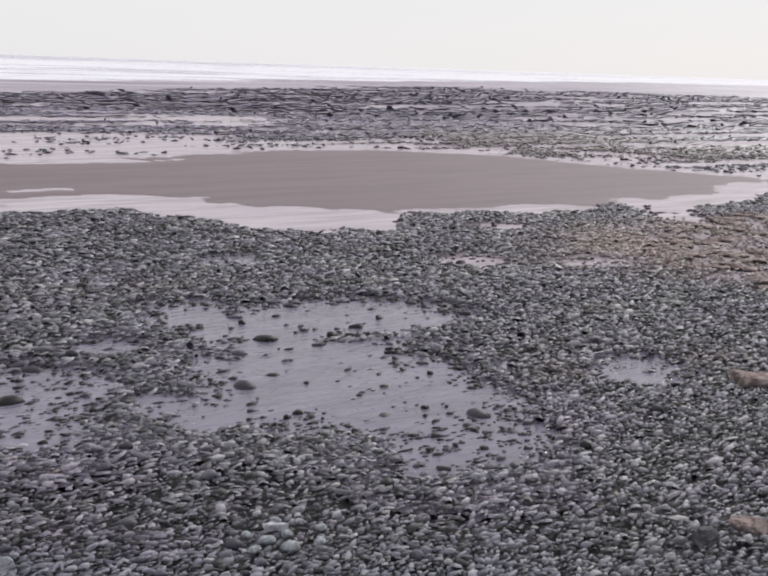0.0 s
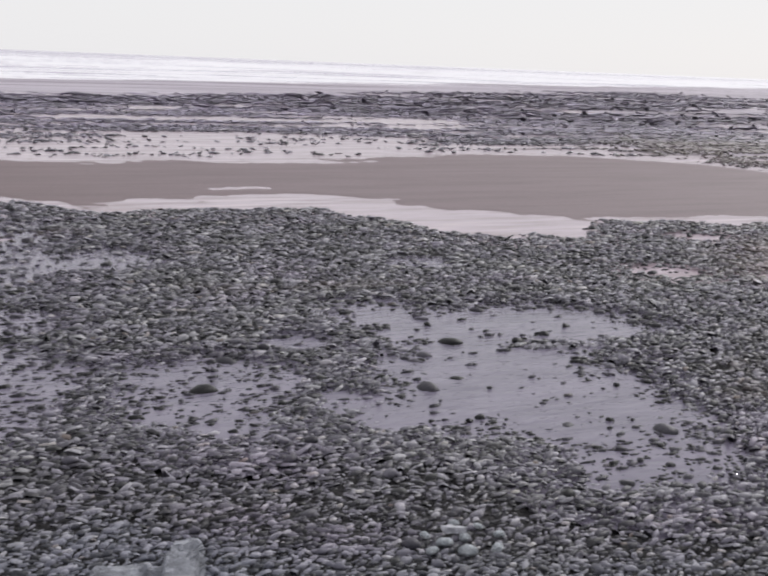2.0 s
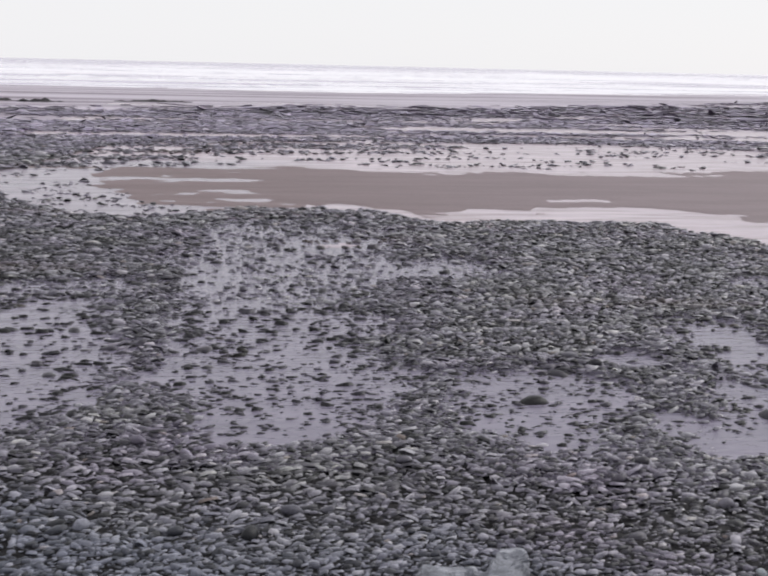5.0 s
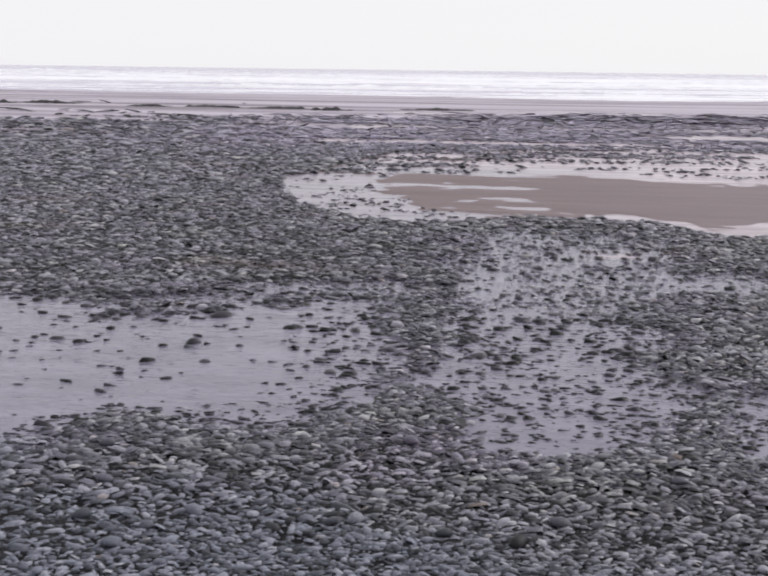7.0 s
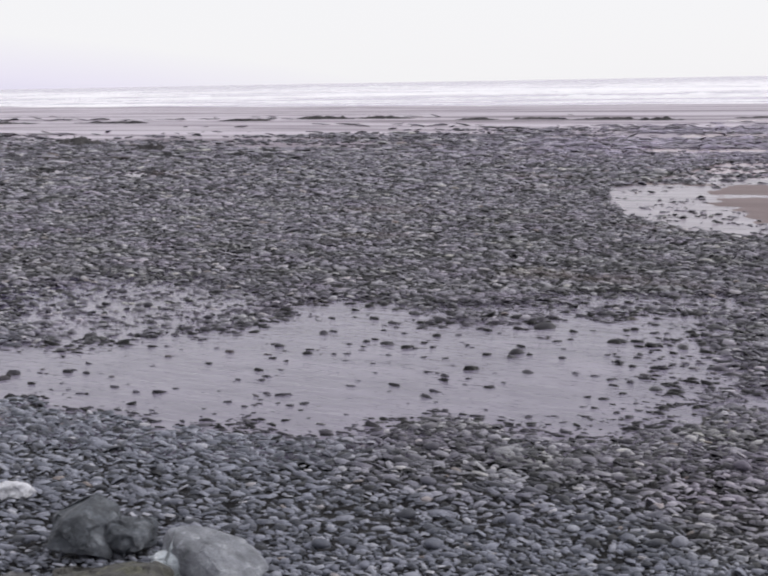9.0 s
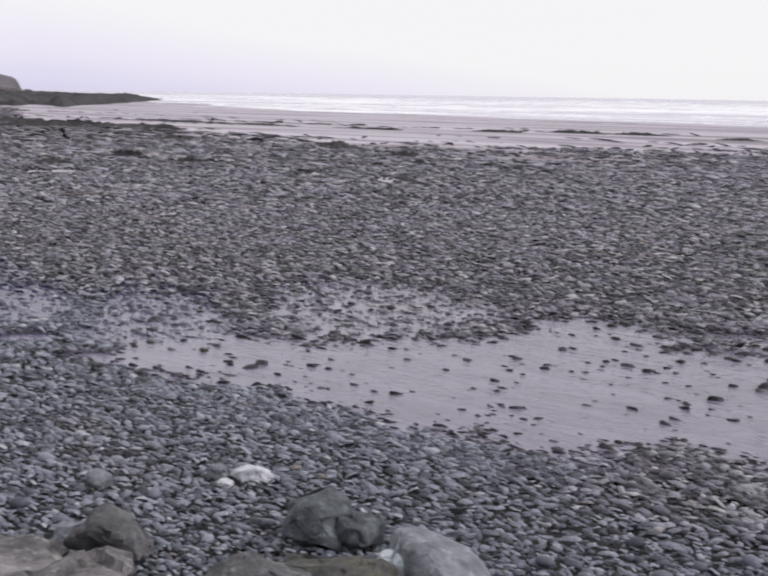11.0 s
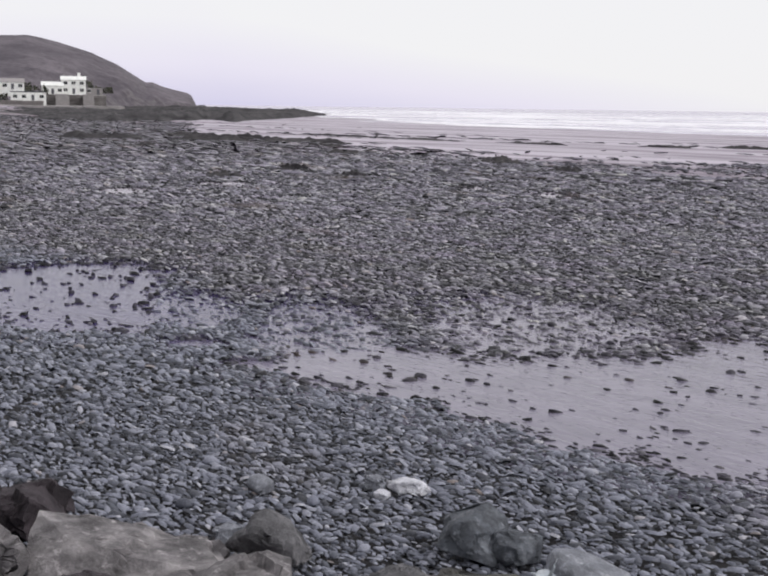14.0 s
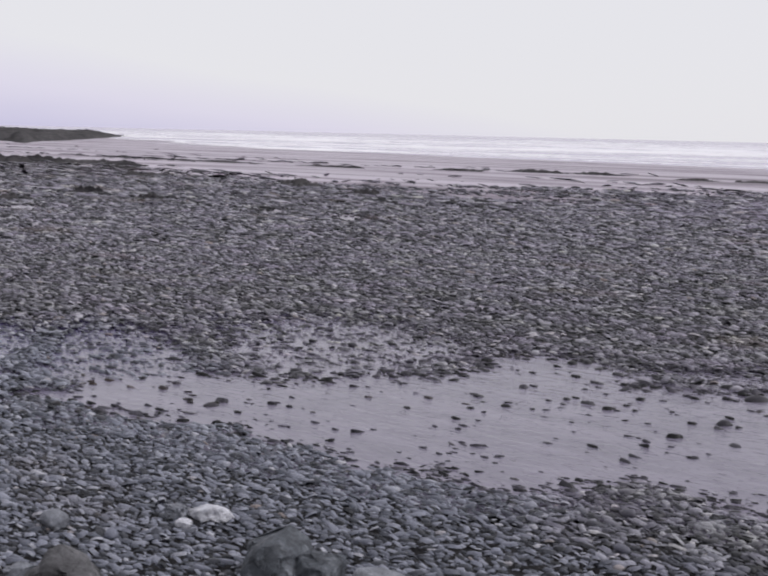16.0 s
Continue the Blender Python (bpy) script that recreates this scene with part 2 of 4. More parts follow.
def rock_look(tone, patch, streaks):
    def build(n, l, b):
        co = n.new("ShaderNodeTexCoord").outputs["Object"]
        big = grain(n, l, co, 2.2, 5, 0.6)
        mp = n.new("ShaderNodeMapping")
        mp.inputs[2].default_value, mp.inputs[3].default_value = (0.5, 0.3, 0.8), (3, 7, 4)
        l.new(co, mp.inputs[0])
        lay = grain(n, l, mp.outputs[0], 1.3, 5, 0.6)
        fine = grain(n, l, co, 30, 5, 0.7)
        c = ramp(n, l, big, [(0.3, tuple(v * 0.45 for v in tone)), (0.48, tone), (0.64, patch), (0.76, tuple(min(v * 1.3, 0.9) for v in patch))])
        c = blend(n, l, streaks, c, ramp(n, l, lay, [(0.35, (0.5, 0.5, 0.5)), (0.65, (1.4, 1.4, 1.4))]), "MULTIPLY")
        c = blend(n, l, 0.5, c, ramp(n, l, fine, [(0.3, (0.6, 0.6, 0.6)), (0.7, (1.35, 1.35, 1.35))]), "MULTIPLY")
        spot = grain(n, l, co, 8.0, 6, 0.7)
        c = blend(n, l, span(n, l, spot, 0.54, 0.7, 0.0, 0.6), c, tuple(min(v * 1.7, 0.9) for v in patch))
        l.new(c, b.inputs["Base Color"])
        relief(n, l, b, blend(n, l, 0.5, blend(n, l, 0.5, lay, spot), fine), 1.0, 0.045)
    return build


def land_look(low, high, scale, bare=None):
    def build(n, l, b):
        big = grain(n, l, place(n, l), scale, 6, 0.6)
        fine = grain(n, l, place(n, l), scale * 12, 4, 0.6)
        c = ramp(n, l, big, [(0.35, low), (0.65, high)])
        if bare:
            lean = n.new("ShaderNodeSeparateXYZ")
            l.new(n.new("ShaderNodeNewGeometry").outputs["Normal"], lean.inputs[0])
            c = blend(n, l, span(n, l, lean.outputs[2], 0.93, 0.72), c, ramp(n, l, fine, [(0.35, low), (0.6, bare)]))
        c = blend(n, l, 0.5, c, ramp(n, l, fine, [(0.3, (0.6, 0.6, 0.6)), (0.7, (1.35, 1.35, 1.35))]), "MULTIPLY")
        l.new(c, b.inputs["Base Color"])
    return build


def plain_look(colour, scale=0.8):
    def build(n, l, b):
        t = grain(n, l, place(n, l), scale, 4)
        c = ramp(n, l, t, [(0.3, tuple(v * 0.85 for v in colour)), (0.7, tuple(min(1, v * 1.1) for v in colour))])
        l.new(c, b.inputs["Base Color"])
    return build


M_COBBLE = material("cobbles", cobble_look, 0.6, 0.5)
M_STONE = material("single_stone", lambda n, l, b: cobble_look(n, l, b, "Random", True), 0.5, 0.35)
M_LOOSE = material("loose_stone", lambda n, l, b: cobble_look(n, l, b, "Random"), 0.6, 0.35)
M_SOAKED = material("soaked_cobbles", lambda n, l, b: cobble_look(n, l, b, soaked=True), 0.5, 0.35)
M_GROUND = material("sand_and_grit", ground_look, 0.75)
M_WATER = material("puddle_water", water_look, 0.06, 0.5, 1.33)
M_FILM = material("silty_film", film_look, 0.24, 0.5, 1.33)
M_SEA = material("sea_water", sea_look, 0.2, 0.5, 1.33)
M_FOAM = material("foam", foam_look, 0.9, 0.2)
M_ROCK_GREEN = material("green_grey_rock", rock_look((0.075, 0.082, 0.098), (0.18, 0.192, 0.218), 0.8), 0.7)
M_ROCK_TAN = material("tan_grey_rock", rock_look((0.165, 0.153, 0.16), (0.295, 0.277, 0.282), 0.8), 0.8)
M_ROCK_DARK = material("dark_brown_rock", rock_look((0.034, 0.026, 0.032), (0.06, 0.047, 0.055), 0.35), 0.8)
M_ROCK_OLIVE = material("olive_brown_rock", rock_look((0.105, 0.102, 0.11), (0.18, 0.175, 0.186), 0.75), 0.8)
M_ROCK_PALE = material("pale_grey_rock", rock_look((0.2, 0.208, 0.24), (0.33, 0.34, 0.38), 0.5), 0.65)
M_PEBBLE = material("pale_pebble", rock_look((0.48, 0.52, 0.57), (0.68, 0.71, 0.74), 0.3), 0.6)
M_QUARTZ = material("white_quartz", rock_look((0.6, 0.6, 0.655), (0.8, 0.8, 0.86), 0.2), 0.6)
M_ROCK_MOSS = material("mossy_rock", rock_look((0.082, 0.079, 0.077), (0.135, 0.134, 0.095), 0.5), 0.8)
M_SANDSTONE = material("rust_sandstone", rock_look((0.27, 0.208, 0.196), (0.5, 0.412, 0.39), 0.75), 0.8)
M_REEF = material("reef_rock", land_look((0.025, 0.023, 0.026), (0.085, 0.08, 0.083), 0.12), 0.95, 0.15)
M_HILL = material("heath_hill", land_look((0.085, 0.075, 0.088), (0.165, 0.146, 0.164), 0.03, (0.13, 0.118, 0.126)), 0.95, 0.15)
M_CLIFF = material("cliff_rock", land_look((0.09, 0.08, 0.08), (0.2, 0.185, 0.18), 0.06), 0.9)
M_WHITE = material("white_plaster", plain_look((0.82, 0.82, 0.80)), 0.8)
M_GREYWALL = material("grey_plaster", plain_look((0.30, 0.28, 0.28)), 0.85)
M_SLATE = material("slate_roof", plain_look((0.10, 0.10, 0.115), 2.0), 0.6)
M_GLASS = material("dark_window_glass", plain_look((0.02, 0.022, 0.026)), 0.08)
M_SHRUB = material("dark_shrub", land_look((0.03, 0.035, 0.025), (0.09, 0.09, 0.06), 0.3), 0.9)


# ---- the lie of the beach ----
def value_noise(x, y, seed):
    def lattice(i, j):
        v = (i * 374761393 + j * 668265263 + seed * 974634777) & 0x7FFFFFFF
        v = ((v ^ (v >> 13)) * 1274126177) & 0x7FFFFFFF
        return ((v ^ (v >> 16)) & 0xFFFF) / 65535.0
    i, j = np.floor(x).astype(np.int64), np.floor(y).astype(np.int64)
    u, v = x - i, y - j
    u, v = u * u * (3 - 2 * u), v * v * (3 - 2 * v)
    return (lattice(i, j) * (1 - u) + lattice(i + 1, j) * u) * (1 - v) + (lattice(i, j + 1) * (1 - u) + lattice(i + 1, j + 1) * u) * v


def fbm(x, y, seed, octaves=4):
    """Fractal noise about 0, within -1 to 1."""
    total, norm, a = 0.0, 0.0, 1.0
    for k in range(octaves):
        total = total + a * (value_noise(x * 2 ** k + 17.3 * k, y * 2 ** k - 9.1 * k, seed + k) - 0.5) * 2
        norm, a = norm + a, a * 0.55
    return total / norm * 1.6


def smooth(a, b, v):
    t = np.clip((v - a) / (b - a), 0, 1)
    return t * t * (3 - 2 * t)


# Shorelines of the ponds that the tide has left, in metres
PONDS = {
    "puddle": [(7.4, 17.6), (8.2, 17.5), (8.9, 16.8), (9.7, 16.4), (11.0, 16.6), (12.0, 15.5), (12.4, 14.4), (11.3, 14.05), (10.3, 13.85), (9.4, 14.0), (8.9, 13.9), (9.7, 13.4),
               (9.6, 12.2), (9.2, 11.2), (9.5, 10.4), (8.8, 9.4), (7.5, 8.5), (6.9, 8.8), (7.2, 9.8), (6.4, 10.8), (5.7, 11.2), (6.1, 12.4), (6.5, 13.0), (6.6, 13.9), (7.2, 14.8), (7.0, 16.0)],
    "small_puddle": [(3.0, 13.3), (3.4, 14.4), (4.5, 14.5), (5.0, 13.6), (4.4, 12.3), (3.6, 11.5), (3.0, 12.3)],
    "stony_puddle": [(-0.9, 18.2), (-0.2, 19.6), (0.5, 18.8), (1.3, 18.5), (1.9, 18.8), (2.4, 17.6), (1.7, 15.6), (2.3, 14.2), (1.6, 12.9), (0.6, 12.2), (-0.2, 12.4), (-0.4, 13.5), (-1.1, 14.6), (-0.5, 15.4), (-0.8, 16.8)],
    "long_puddle": [(-13.9, 11.9), (-13.6, 13.0), (-12.4, 13.9), (-11.3, 14.7), (-10.4, 15.5), (-9.7, 16.6), (-10.0, 18.2), (-9.2, 19.1), (-8.0, 19.1), (-7.2, 18.8), (-6.6, 17.6), (-6.0, 18.0), (-5.0, 18.8),
                    (-4.0, 19.6), (-2.6, 19.8), (-1.9, 19.0), (-1.7, 17.0), (-1.75, 14.8), (-2.0, 13.5), (-2.6, 12.5), (-3.4, 12.5), (-4.5, 12.9), (-5.3, 12.1), (-6.3, 11.4), (-7.3, 11.3), (-8.6, 11.2),
                    (-9.5, 11.3), (-10.4, 11.6), (-11.5, 11.3), (-12.4, 10.9), (-13.2, 11.2)],
    "end_puddle": [(-26.5, 12.5), (-26.2, 14.8), (-24.7, 15.9), (-23.2, 15.6), (-21.6, 14.2), (-19.4, 12.8), (-17.4, 11.2), (-18.0, 10.2), (-19.4, 9.7), (-21.5, 9.9), (-24.1, 11.4)],
}
# Small hollows: x, y, half length, half width, turn in degrees
PATCHES = [(5.8, 15.15, 0.5, 0.45, 0), (2.2, 25.5, 1.3, 0.9, 20), (15.6, 18.5, 0.75, 0.75, -40), (11.6, 10.2, 0.6, 0.32, -60), (3.8, 22.2, 0.7, 0.6, 0), (20.0, 22.4, 0.9, 0.6, 0), (27.0, 22.7, 2.3, 0.85, 55),
           (-13.6, 11.1, 0.75, 0.35, 40), (-15.9, 11.2, 0.5, 0.32, 40), (-0.5, 21.6, 0.4, 1.6, 0),
           (-31.6, 43.7, 1.0, 2.6, 36), (-45.9, 28.6, 1.1, 2.6, 58), (-47.3, 35.5, 1.6, 1.9, 53), (-37.4, 44.1, 0.8, 2.2, 40)]


# Low ground where water stands between the stones
MARSH = [(-13.4, 17.2, 2.6, 2.2, -20), (-15.4, 13.9, 2.8, 1.2, -35), (-18.4, 12.9, 1.8, 1.2, -35), (1.4, 25.0, 2.8, 4.8, 0), (5.5, 12.0, 0.45, 0.9, 10), (0.6, 20.6, 2.0, 1.8, 0), (-3.2, 20.8, 2.4, 0.7, 10),
         (18.0, 17.2, 1.1, 0.7, 0), (10.8, 20.8, 0.7, 0.6, 0), (12.2, 10.6, 0.6, 0.5, -40), (-5.5, 19.4, 1.5, 0.5, 20), (-11.6, 17.4, 1.2, 1.8, 20), (4.6, 22.6, 1.0, 1.4, 20)]


# Spits of stone that run out into the pools
SPITS = [(10.6, 13.8, 1.9, 0.2, -8), (6.9, 14.1, 0.7, 0.35, 10), (-2.6, 16.6, 1.6, 0.9, 60)]


def pond(x, y, shore):
    """Over 0 inside a shoreline, under 0 outside, by the distance to it."""
    x, y = np.asarray(x, float), np.asarray(y, float)
    near, inside = np.full(x.shape, 1e9), np.zeros(x.shape, bool)
    for (ax, ay), (bx, by) in zip(shore, shore[1:] + shore[:1]):
        dx, dy = bx - ax, by - ay
        t = np.clip(((x - ax) * dx + (y - ay) * dy) / (dx * dx + dy * dy), 0, 1)
        near = np.minimum(near, np.hypot(x - ax - t * dx, y - ay - t * dy))
        cross = (ay > y) != (by > y)
        inside ^= cross & (x < ax + (y - ay) * dx / (dy if dy else 1e-9))
    return np.clip(np.where(inside, near, -near) / 1.5, -9, 0.95)


def hollow(x, y, ellipses):
    """Over 0 inside a pool, with a ragged edge."""
    best = np.full(np.shape(x), -9.0)
    for cx, cy, a, b, turn in ellipses:
        c, s = math.cos(radians(turn)), math.sin(radians(turn))
        u, v = ((x - cx) * c + (y - cy) * s) / a, (-(x - cx) * s + (y - cy) * c) / b
        best = np.maximum(best, 1 - np.sqrt(u * u + v * v))
    return best


def pools(x, y):
    best = hollow(x, y, PATCHES)
    for shore in PONDS.values():
        best = np.maximum(best, pond(x, y, shore))
    best = best - 0.3 * smooth(-0.6, 0.5, hollow(x, y, SPITS))
    return np.where(best > -1.5, best + 0.05 + 0.10 * fbm(x * 0.8, y * 0.8, 11) + 0.15 * fbm(x * 1.9, y * 1.9, 12, 3), best)


def bar_near(x):
    e = np.interp(x, [-5.2, -4.6, -3, -1.8, 0, 3.6, 5.5, 7.7, 10.1, 12.2, 14, 15.2, 15.8, 17, 18.7, 21.7, 25.8, 28.1, 32.7, 39, 60], [41, 38, 34.8, 33.2, 32.2, 32.5, 31.4, 31.6, 33.0, 32.5, 31.4, 30, 28.3, 27.7, 26.3, 25.1, 23.9, 25.2, 25.1, 28, 34])
    return e + 0.7 * fbm(x * 0.9, x * 0 + 3.0, 21, 5)


def bar_far(x):
    e = np.interp(x, [-5.2, -4.6, -2.2, 2, 6, 9.5, 12.7, 16.7, 21, 25.3, 31, 34, 36.6, 37.7, 39.5, 41, 60], [41, 44.4, 46, 46.2, 45.6, 44.4, 44, 44.3, 45, 47.2, 47.2, 45, 42.3, 36.8, 32, 29.5, 34])
    return e + 0.4 * fbm(x * 0.4, x * 0 + 8.0, 22)


def fringe_near(x):
    e = np.interp(x, [-12, -9, -7.4, -6, -4.5, -2.8, 0, 2.8, 3.9, 5.1, 6.6, 8.6, 9.7, 11.5, 12.7, 13.2, 13.9, 15.7, 16.7, 19.3, 21, 22.5, 24.4, 27, 28.7, 33, 41, 60],
                  [60, 42, 35.5, 32.3, 30.3, 30.2, 31.2, 31.9, 31.5, 29.8, 29.4, 29.8, 29.2, 28.8, 27, 24.9, 23.3, 23.5, 23.1, 25.5, 25.1, 23.9, 23.7, 24.3, 22.7, 23.7, 28.2, 33])
    return e + 0.45 * fbm(x * 0.9, x * 0 + 5.0, 23, 5)


def sea_bend(x):
    """How far the water's edge draws back toward the sea at either end of the bay."""
    return np.interp(x, [-420, -300, -190, -128, -60, 20, 60, 130, 225, 300, 500], [150, 95, 26, 14, 0, -5, 9, 55, 120, 165, 260])


def layout(x, y):
    """Height of the ground, how sandy it is, how wet and pale, and how thickly stones lie on it."""
    r = np.hypot(x, y)
    n1, n2 = fbm(x * 0.35, y * 0.35, 1), fbm(x * 1.3, y * 1.3, 2, 3)
    p = pools(x, y)
    h = 0.05 + 0.02 * n1 + 0.012 * n2 - 0.085 * smooth(-0.28, 0.0, p) - 0.03 * smooth(0.0, 0.4, p)
    clump = 0.16 * n2 + 0.2 * fbm(x * 2.6, y * 2.6, 15, 3)
    stones = 1 - 0.45 * smooth(-0.25, 0.05, p + clump) - 0.54 * smooth(0.0, 0.34, p + clump)
    stones = stones + smooth(0.0, 0.2, p) * (np.interp(x, [-22, -15, -9, -3.5, -2.2, 2.6, 5.0, 6.8], [0.05, 0.045, 0.012, 0.02, 0.32, 0.3, 0.17, 0.02]) + 0.1 * smooth(0.4, 0.95, fbm(x * 1.1, y * 1.1, 13)))
    stones = stones + 0.4 * smooth(-0.3, 0.5, hollow(x, y, [(8.1, 9.6, 1.4, 0.9, 20)]) + 0.3 * n2) * smooth(0.0, 0.2, p)
    m = hollow(x, y, MARSH) + 0.25 * fbm(x * 0.8, y * 0.8, 14) + 0.2 * n2
    h = h - 0.07 * smooth(-0.3, 0.1, m) * (1 - smooth(-0.3, 0.0, p))
    stones = stones * (1 - 0.64 * smooth(-0.3, 0.3, m))
    # the smooth bar of sand, standing just clear of a film of water
    inside = np.minimum(y - bar_near(x), bar_far(x) - y) + (1.9 - 1.4 * smooth(23, 29, x)) * fbm(x * 0.33, y * 0.9, 24, 5) - 0.3
    film = np.minimum(y - fringe_near(x), np.interp(x, [-9.5, -8, -6, -1, 19, 28, 40, 44, 46, 60], [42, 46, 57, 60, 61.5, 58.5, 55, 45, 37, 36]) - y)
    film = film + 0.9 * fbm(x * 0.7, y * 0.35, 26, 4) * smooth(4, -4, x)
    film = film + 0.6 * fbm(x * 1.3, y * 0.9, 27, 4)
    wet = smooth(-0.3, 0.4, film)
    bar = smooth(-0.15, 0.9, inside + 0.15 * n2 + 0.45 * fbm(x * 0.8, y * 2.0, 28, 4))
    h = h * (1 - wet) + wet * (-0.03 + 0.05 * bar + 0.006 * n1 + 0.035 * fbm(x * 0.3, y * 1.3, 17, 5) * smooth(6, -1, x))
    beyond = smooth(0, 3.0, y - bar_far(x)) * wet
    h = h + 0.035 * beyond * fbm(x * 0.10, y * 0.5, 5)
    stones = stones * (1 - wet) + wet * beyond * smooth(-0.2, 0.7, fbm(x * 0.25, y * 0.8, 6)) * np.interp(x, [-2, 5, 12, 24, 32], [0.85, 0.5, 0.12, 0.1, 0.5])
    dots = smooth(2.0, -3.0, x) * wet * (1 - bar)
    stones = np.maximum(stones, 0.22 * dots * smooth(-0.4, 0.4, fbm(x * 0.9, y * 0.9, 16, 3)))
    sand = wet
    slab = smooth(-0.1, 0.35, hollow(x, y, [(24.0, 17.0, 7.2, 3.4, 38)]) + 0.3 * n1 + 0.2 * n2)
    stones = stones * (1 - 0.55 * slab)
    sand = np.maximum(sand, 0.9 * slab)
    # streaky flats of stone and water toward the sea
    flats = smooth(0, 7, y + 4 * n1 - np.interp(x, [20, 34, 44, 60], [57, 50, 40, 36])) * smooth(-64, -36, x + 0.5 * (y - 60))
    streak = fbm(x * 0.06, 17 * np.log(np.maximum(y, 5)), 7, 4)
    h = h * (1 - flats) + flats * (0.01 + 0.07 * streak)
    stones = stones * (1 - flats) + flats * smooth(-0.28, 0.3, streak + 0.2 * n2 + 0.22 * smooth(14, -8, x)) * (0.9 - 0.2 * smooth(64, 76, y) * smooth(-20, 0, x))
    # wet sand below the stones, down to the sea
    top = np.interp(x, [-160, -100, -60, -27, 3, 24, 44, 77, 130, 225], [86, 74, 66, 80, 97, 105, 114, 140, 175, 215])
    az = np.degrees(np.arctan2(-x, y))
    strand = smooth(-6, 8, y - top - 7 * n1) * (1 - smooth(54, 57.5, az) * (1 - smooth(300, 420, r)))
    lines = fbm(x * 0.02, y * 0.22, 8, 4)
    h = h * (1 - strand) + strand * (0.015 + 0.045 * lines)
    sea_y = y - sea_bend(x)
    h = h - 0.4 * smooth(112, 182, sea_y) - 1.6 * smooth(178, 330, sea_y)
    stones = stones * (1 - strand) + strand * np.maximum(smooth(0.42, 0.6, lines) * (1 - smooth(120, 135, sea_y)) * 0.1, 0.4 * smooth(-0.05, 0.35, fbm(x * 0.035, y * 0.13, 9, 5)) * (1 - smooth(3, 18, y - top)))
    # patches of bare sand among the stones along the low shore
    bare = smooth(16, 2, top - y) * (1 - strand) * smooth(-20, -30, x) * smooth(0.0, 0.35, fbm(x * 0.05, y * 0.16, 10, 5))
    stones = stones * (1 - 0.8 * bare)
    sand = np.maximum(sand, bare)
    # bank of the sea wall under the camera
    h = h + 2.2 * (1 - smooth(2.6, 7.0, r))
    # an unseen slope added behind the camera, to block low light from the sky
    h = h + 42 * smooth(6, 75, -y)
    # land at the foot of the headland
    foot = smooth(150, 300, r) * smooth(58, 66, az)
    h = h + foot * (1.2 + 0.010 * np.maximum(r - 200, 0))
    stones = np.maximum(stones, foot)
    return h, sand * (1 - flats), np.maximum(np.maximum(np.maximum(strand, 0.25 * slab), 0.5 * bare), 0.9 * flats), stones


def mesh_object(name, verts, faces, mat, smooth_shading=True):
    me = bpy.data.meshes.new(name)
    me.from_pydata(verts, [], faces)
    me.polygons.foreach_set("use_smooth", [smooth_shading] * len(me.polygons))
    me.materials.append(mat)
    ob = new(name, me)
    return ob


def quads_object(name, co, rows, cols, mat, wrap=False):
    """A sheet from a grid of points, rows x cols."""
    i, j = np.meshgrid(np.arange(rows - 1), np.arange(cols - (0 if wrap else 1)), indexing="ij")
    k = (j + 1) % cols
    q = np.stack([i * cols + j, i * cols + k, (i + 1) * cols + k, (i + 1) * cols + j], -1).reshape(-1, 4)
    me = bpy.data.meshes.new(name)
    me.vertices.add(rows * cols)
    me.vertices.foreach_set("co", co.astype(np.float32).ravel())
    me.loops.add(q.size)
    me.loops.foreach_set("vertex_index", q.astype(np.int32).ravel())
    me.polygons.add(len(q))
    me.polygons.foreach_set("loop_start", np.arange(0, q.size, 4, dtype=np.int32))
    me.polygons.foreach_set("use_smooth", np.ones(len(q), bool))
    me.update(calc_edges=True)
    me.materials.append(mat)
    return new(name, me)


# Ground: one sheet, fine where the camera looks, out past the horizon
g_az = np.radians(np.concatenate([np.linspace(-180, -64, 24, endpoint=False), np.linspace(-64, 74, 430, endpoint=False), np.linspace(74, 180, 22, endpoint=False)]))
g_r = np.concatenate([np.linspace(0.001, 6.5, 14, endpoint=False), np.geomspace(6.5, 70, 240, endpoint=False), np.geomspace(70, 340, 120, endpoint=False), np.geomspace(340, 4500, 16)])
GA, GR = np.meshgrid(g_az, g_r)
GX, GY = -GR * np.sin(GA), GR * np.cos(GA)
gh, gsand, gpale, gstones = layout(GX, GY)
gh = gh - 0.095 * smooth(0.35, 0.9, gstones) * (1 - smooth(30, 50, GR))
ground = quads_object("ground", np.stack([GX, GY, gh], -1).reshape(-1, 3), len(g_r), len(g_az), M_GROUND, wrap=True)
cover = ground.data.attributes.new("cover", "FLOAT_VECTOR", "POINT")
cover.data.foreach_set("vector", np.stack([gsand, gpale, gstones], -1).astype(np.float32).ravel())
tagged(ground, "wet beach of grit and brown sand sloping to the sea", "beach", kind="structure")


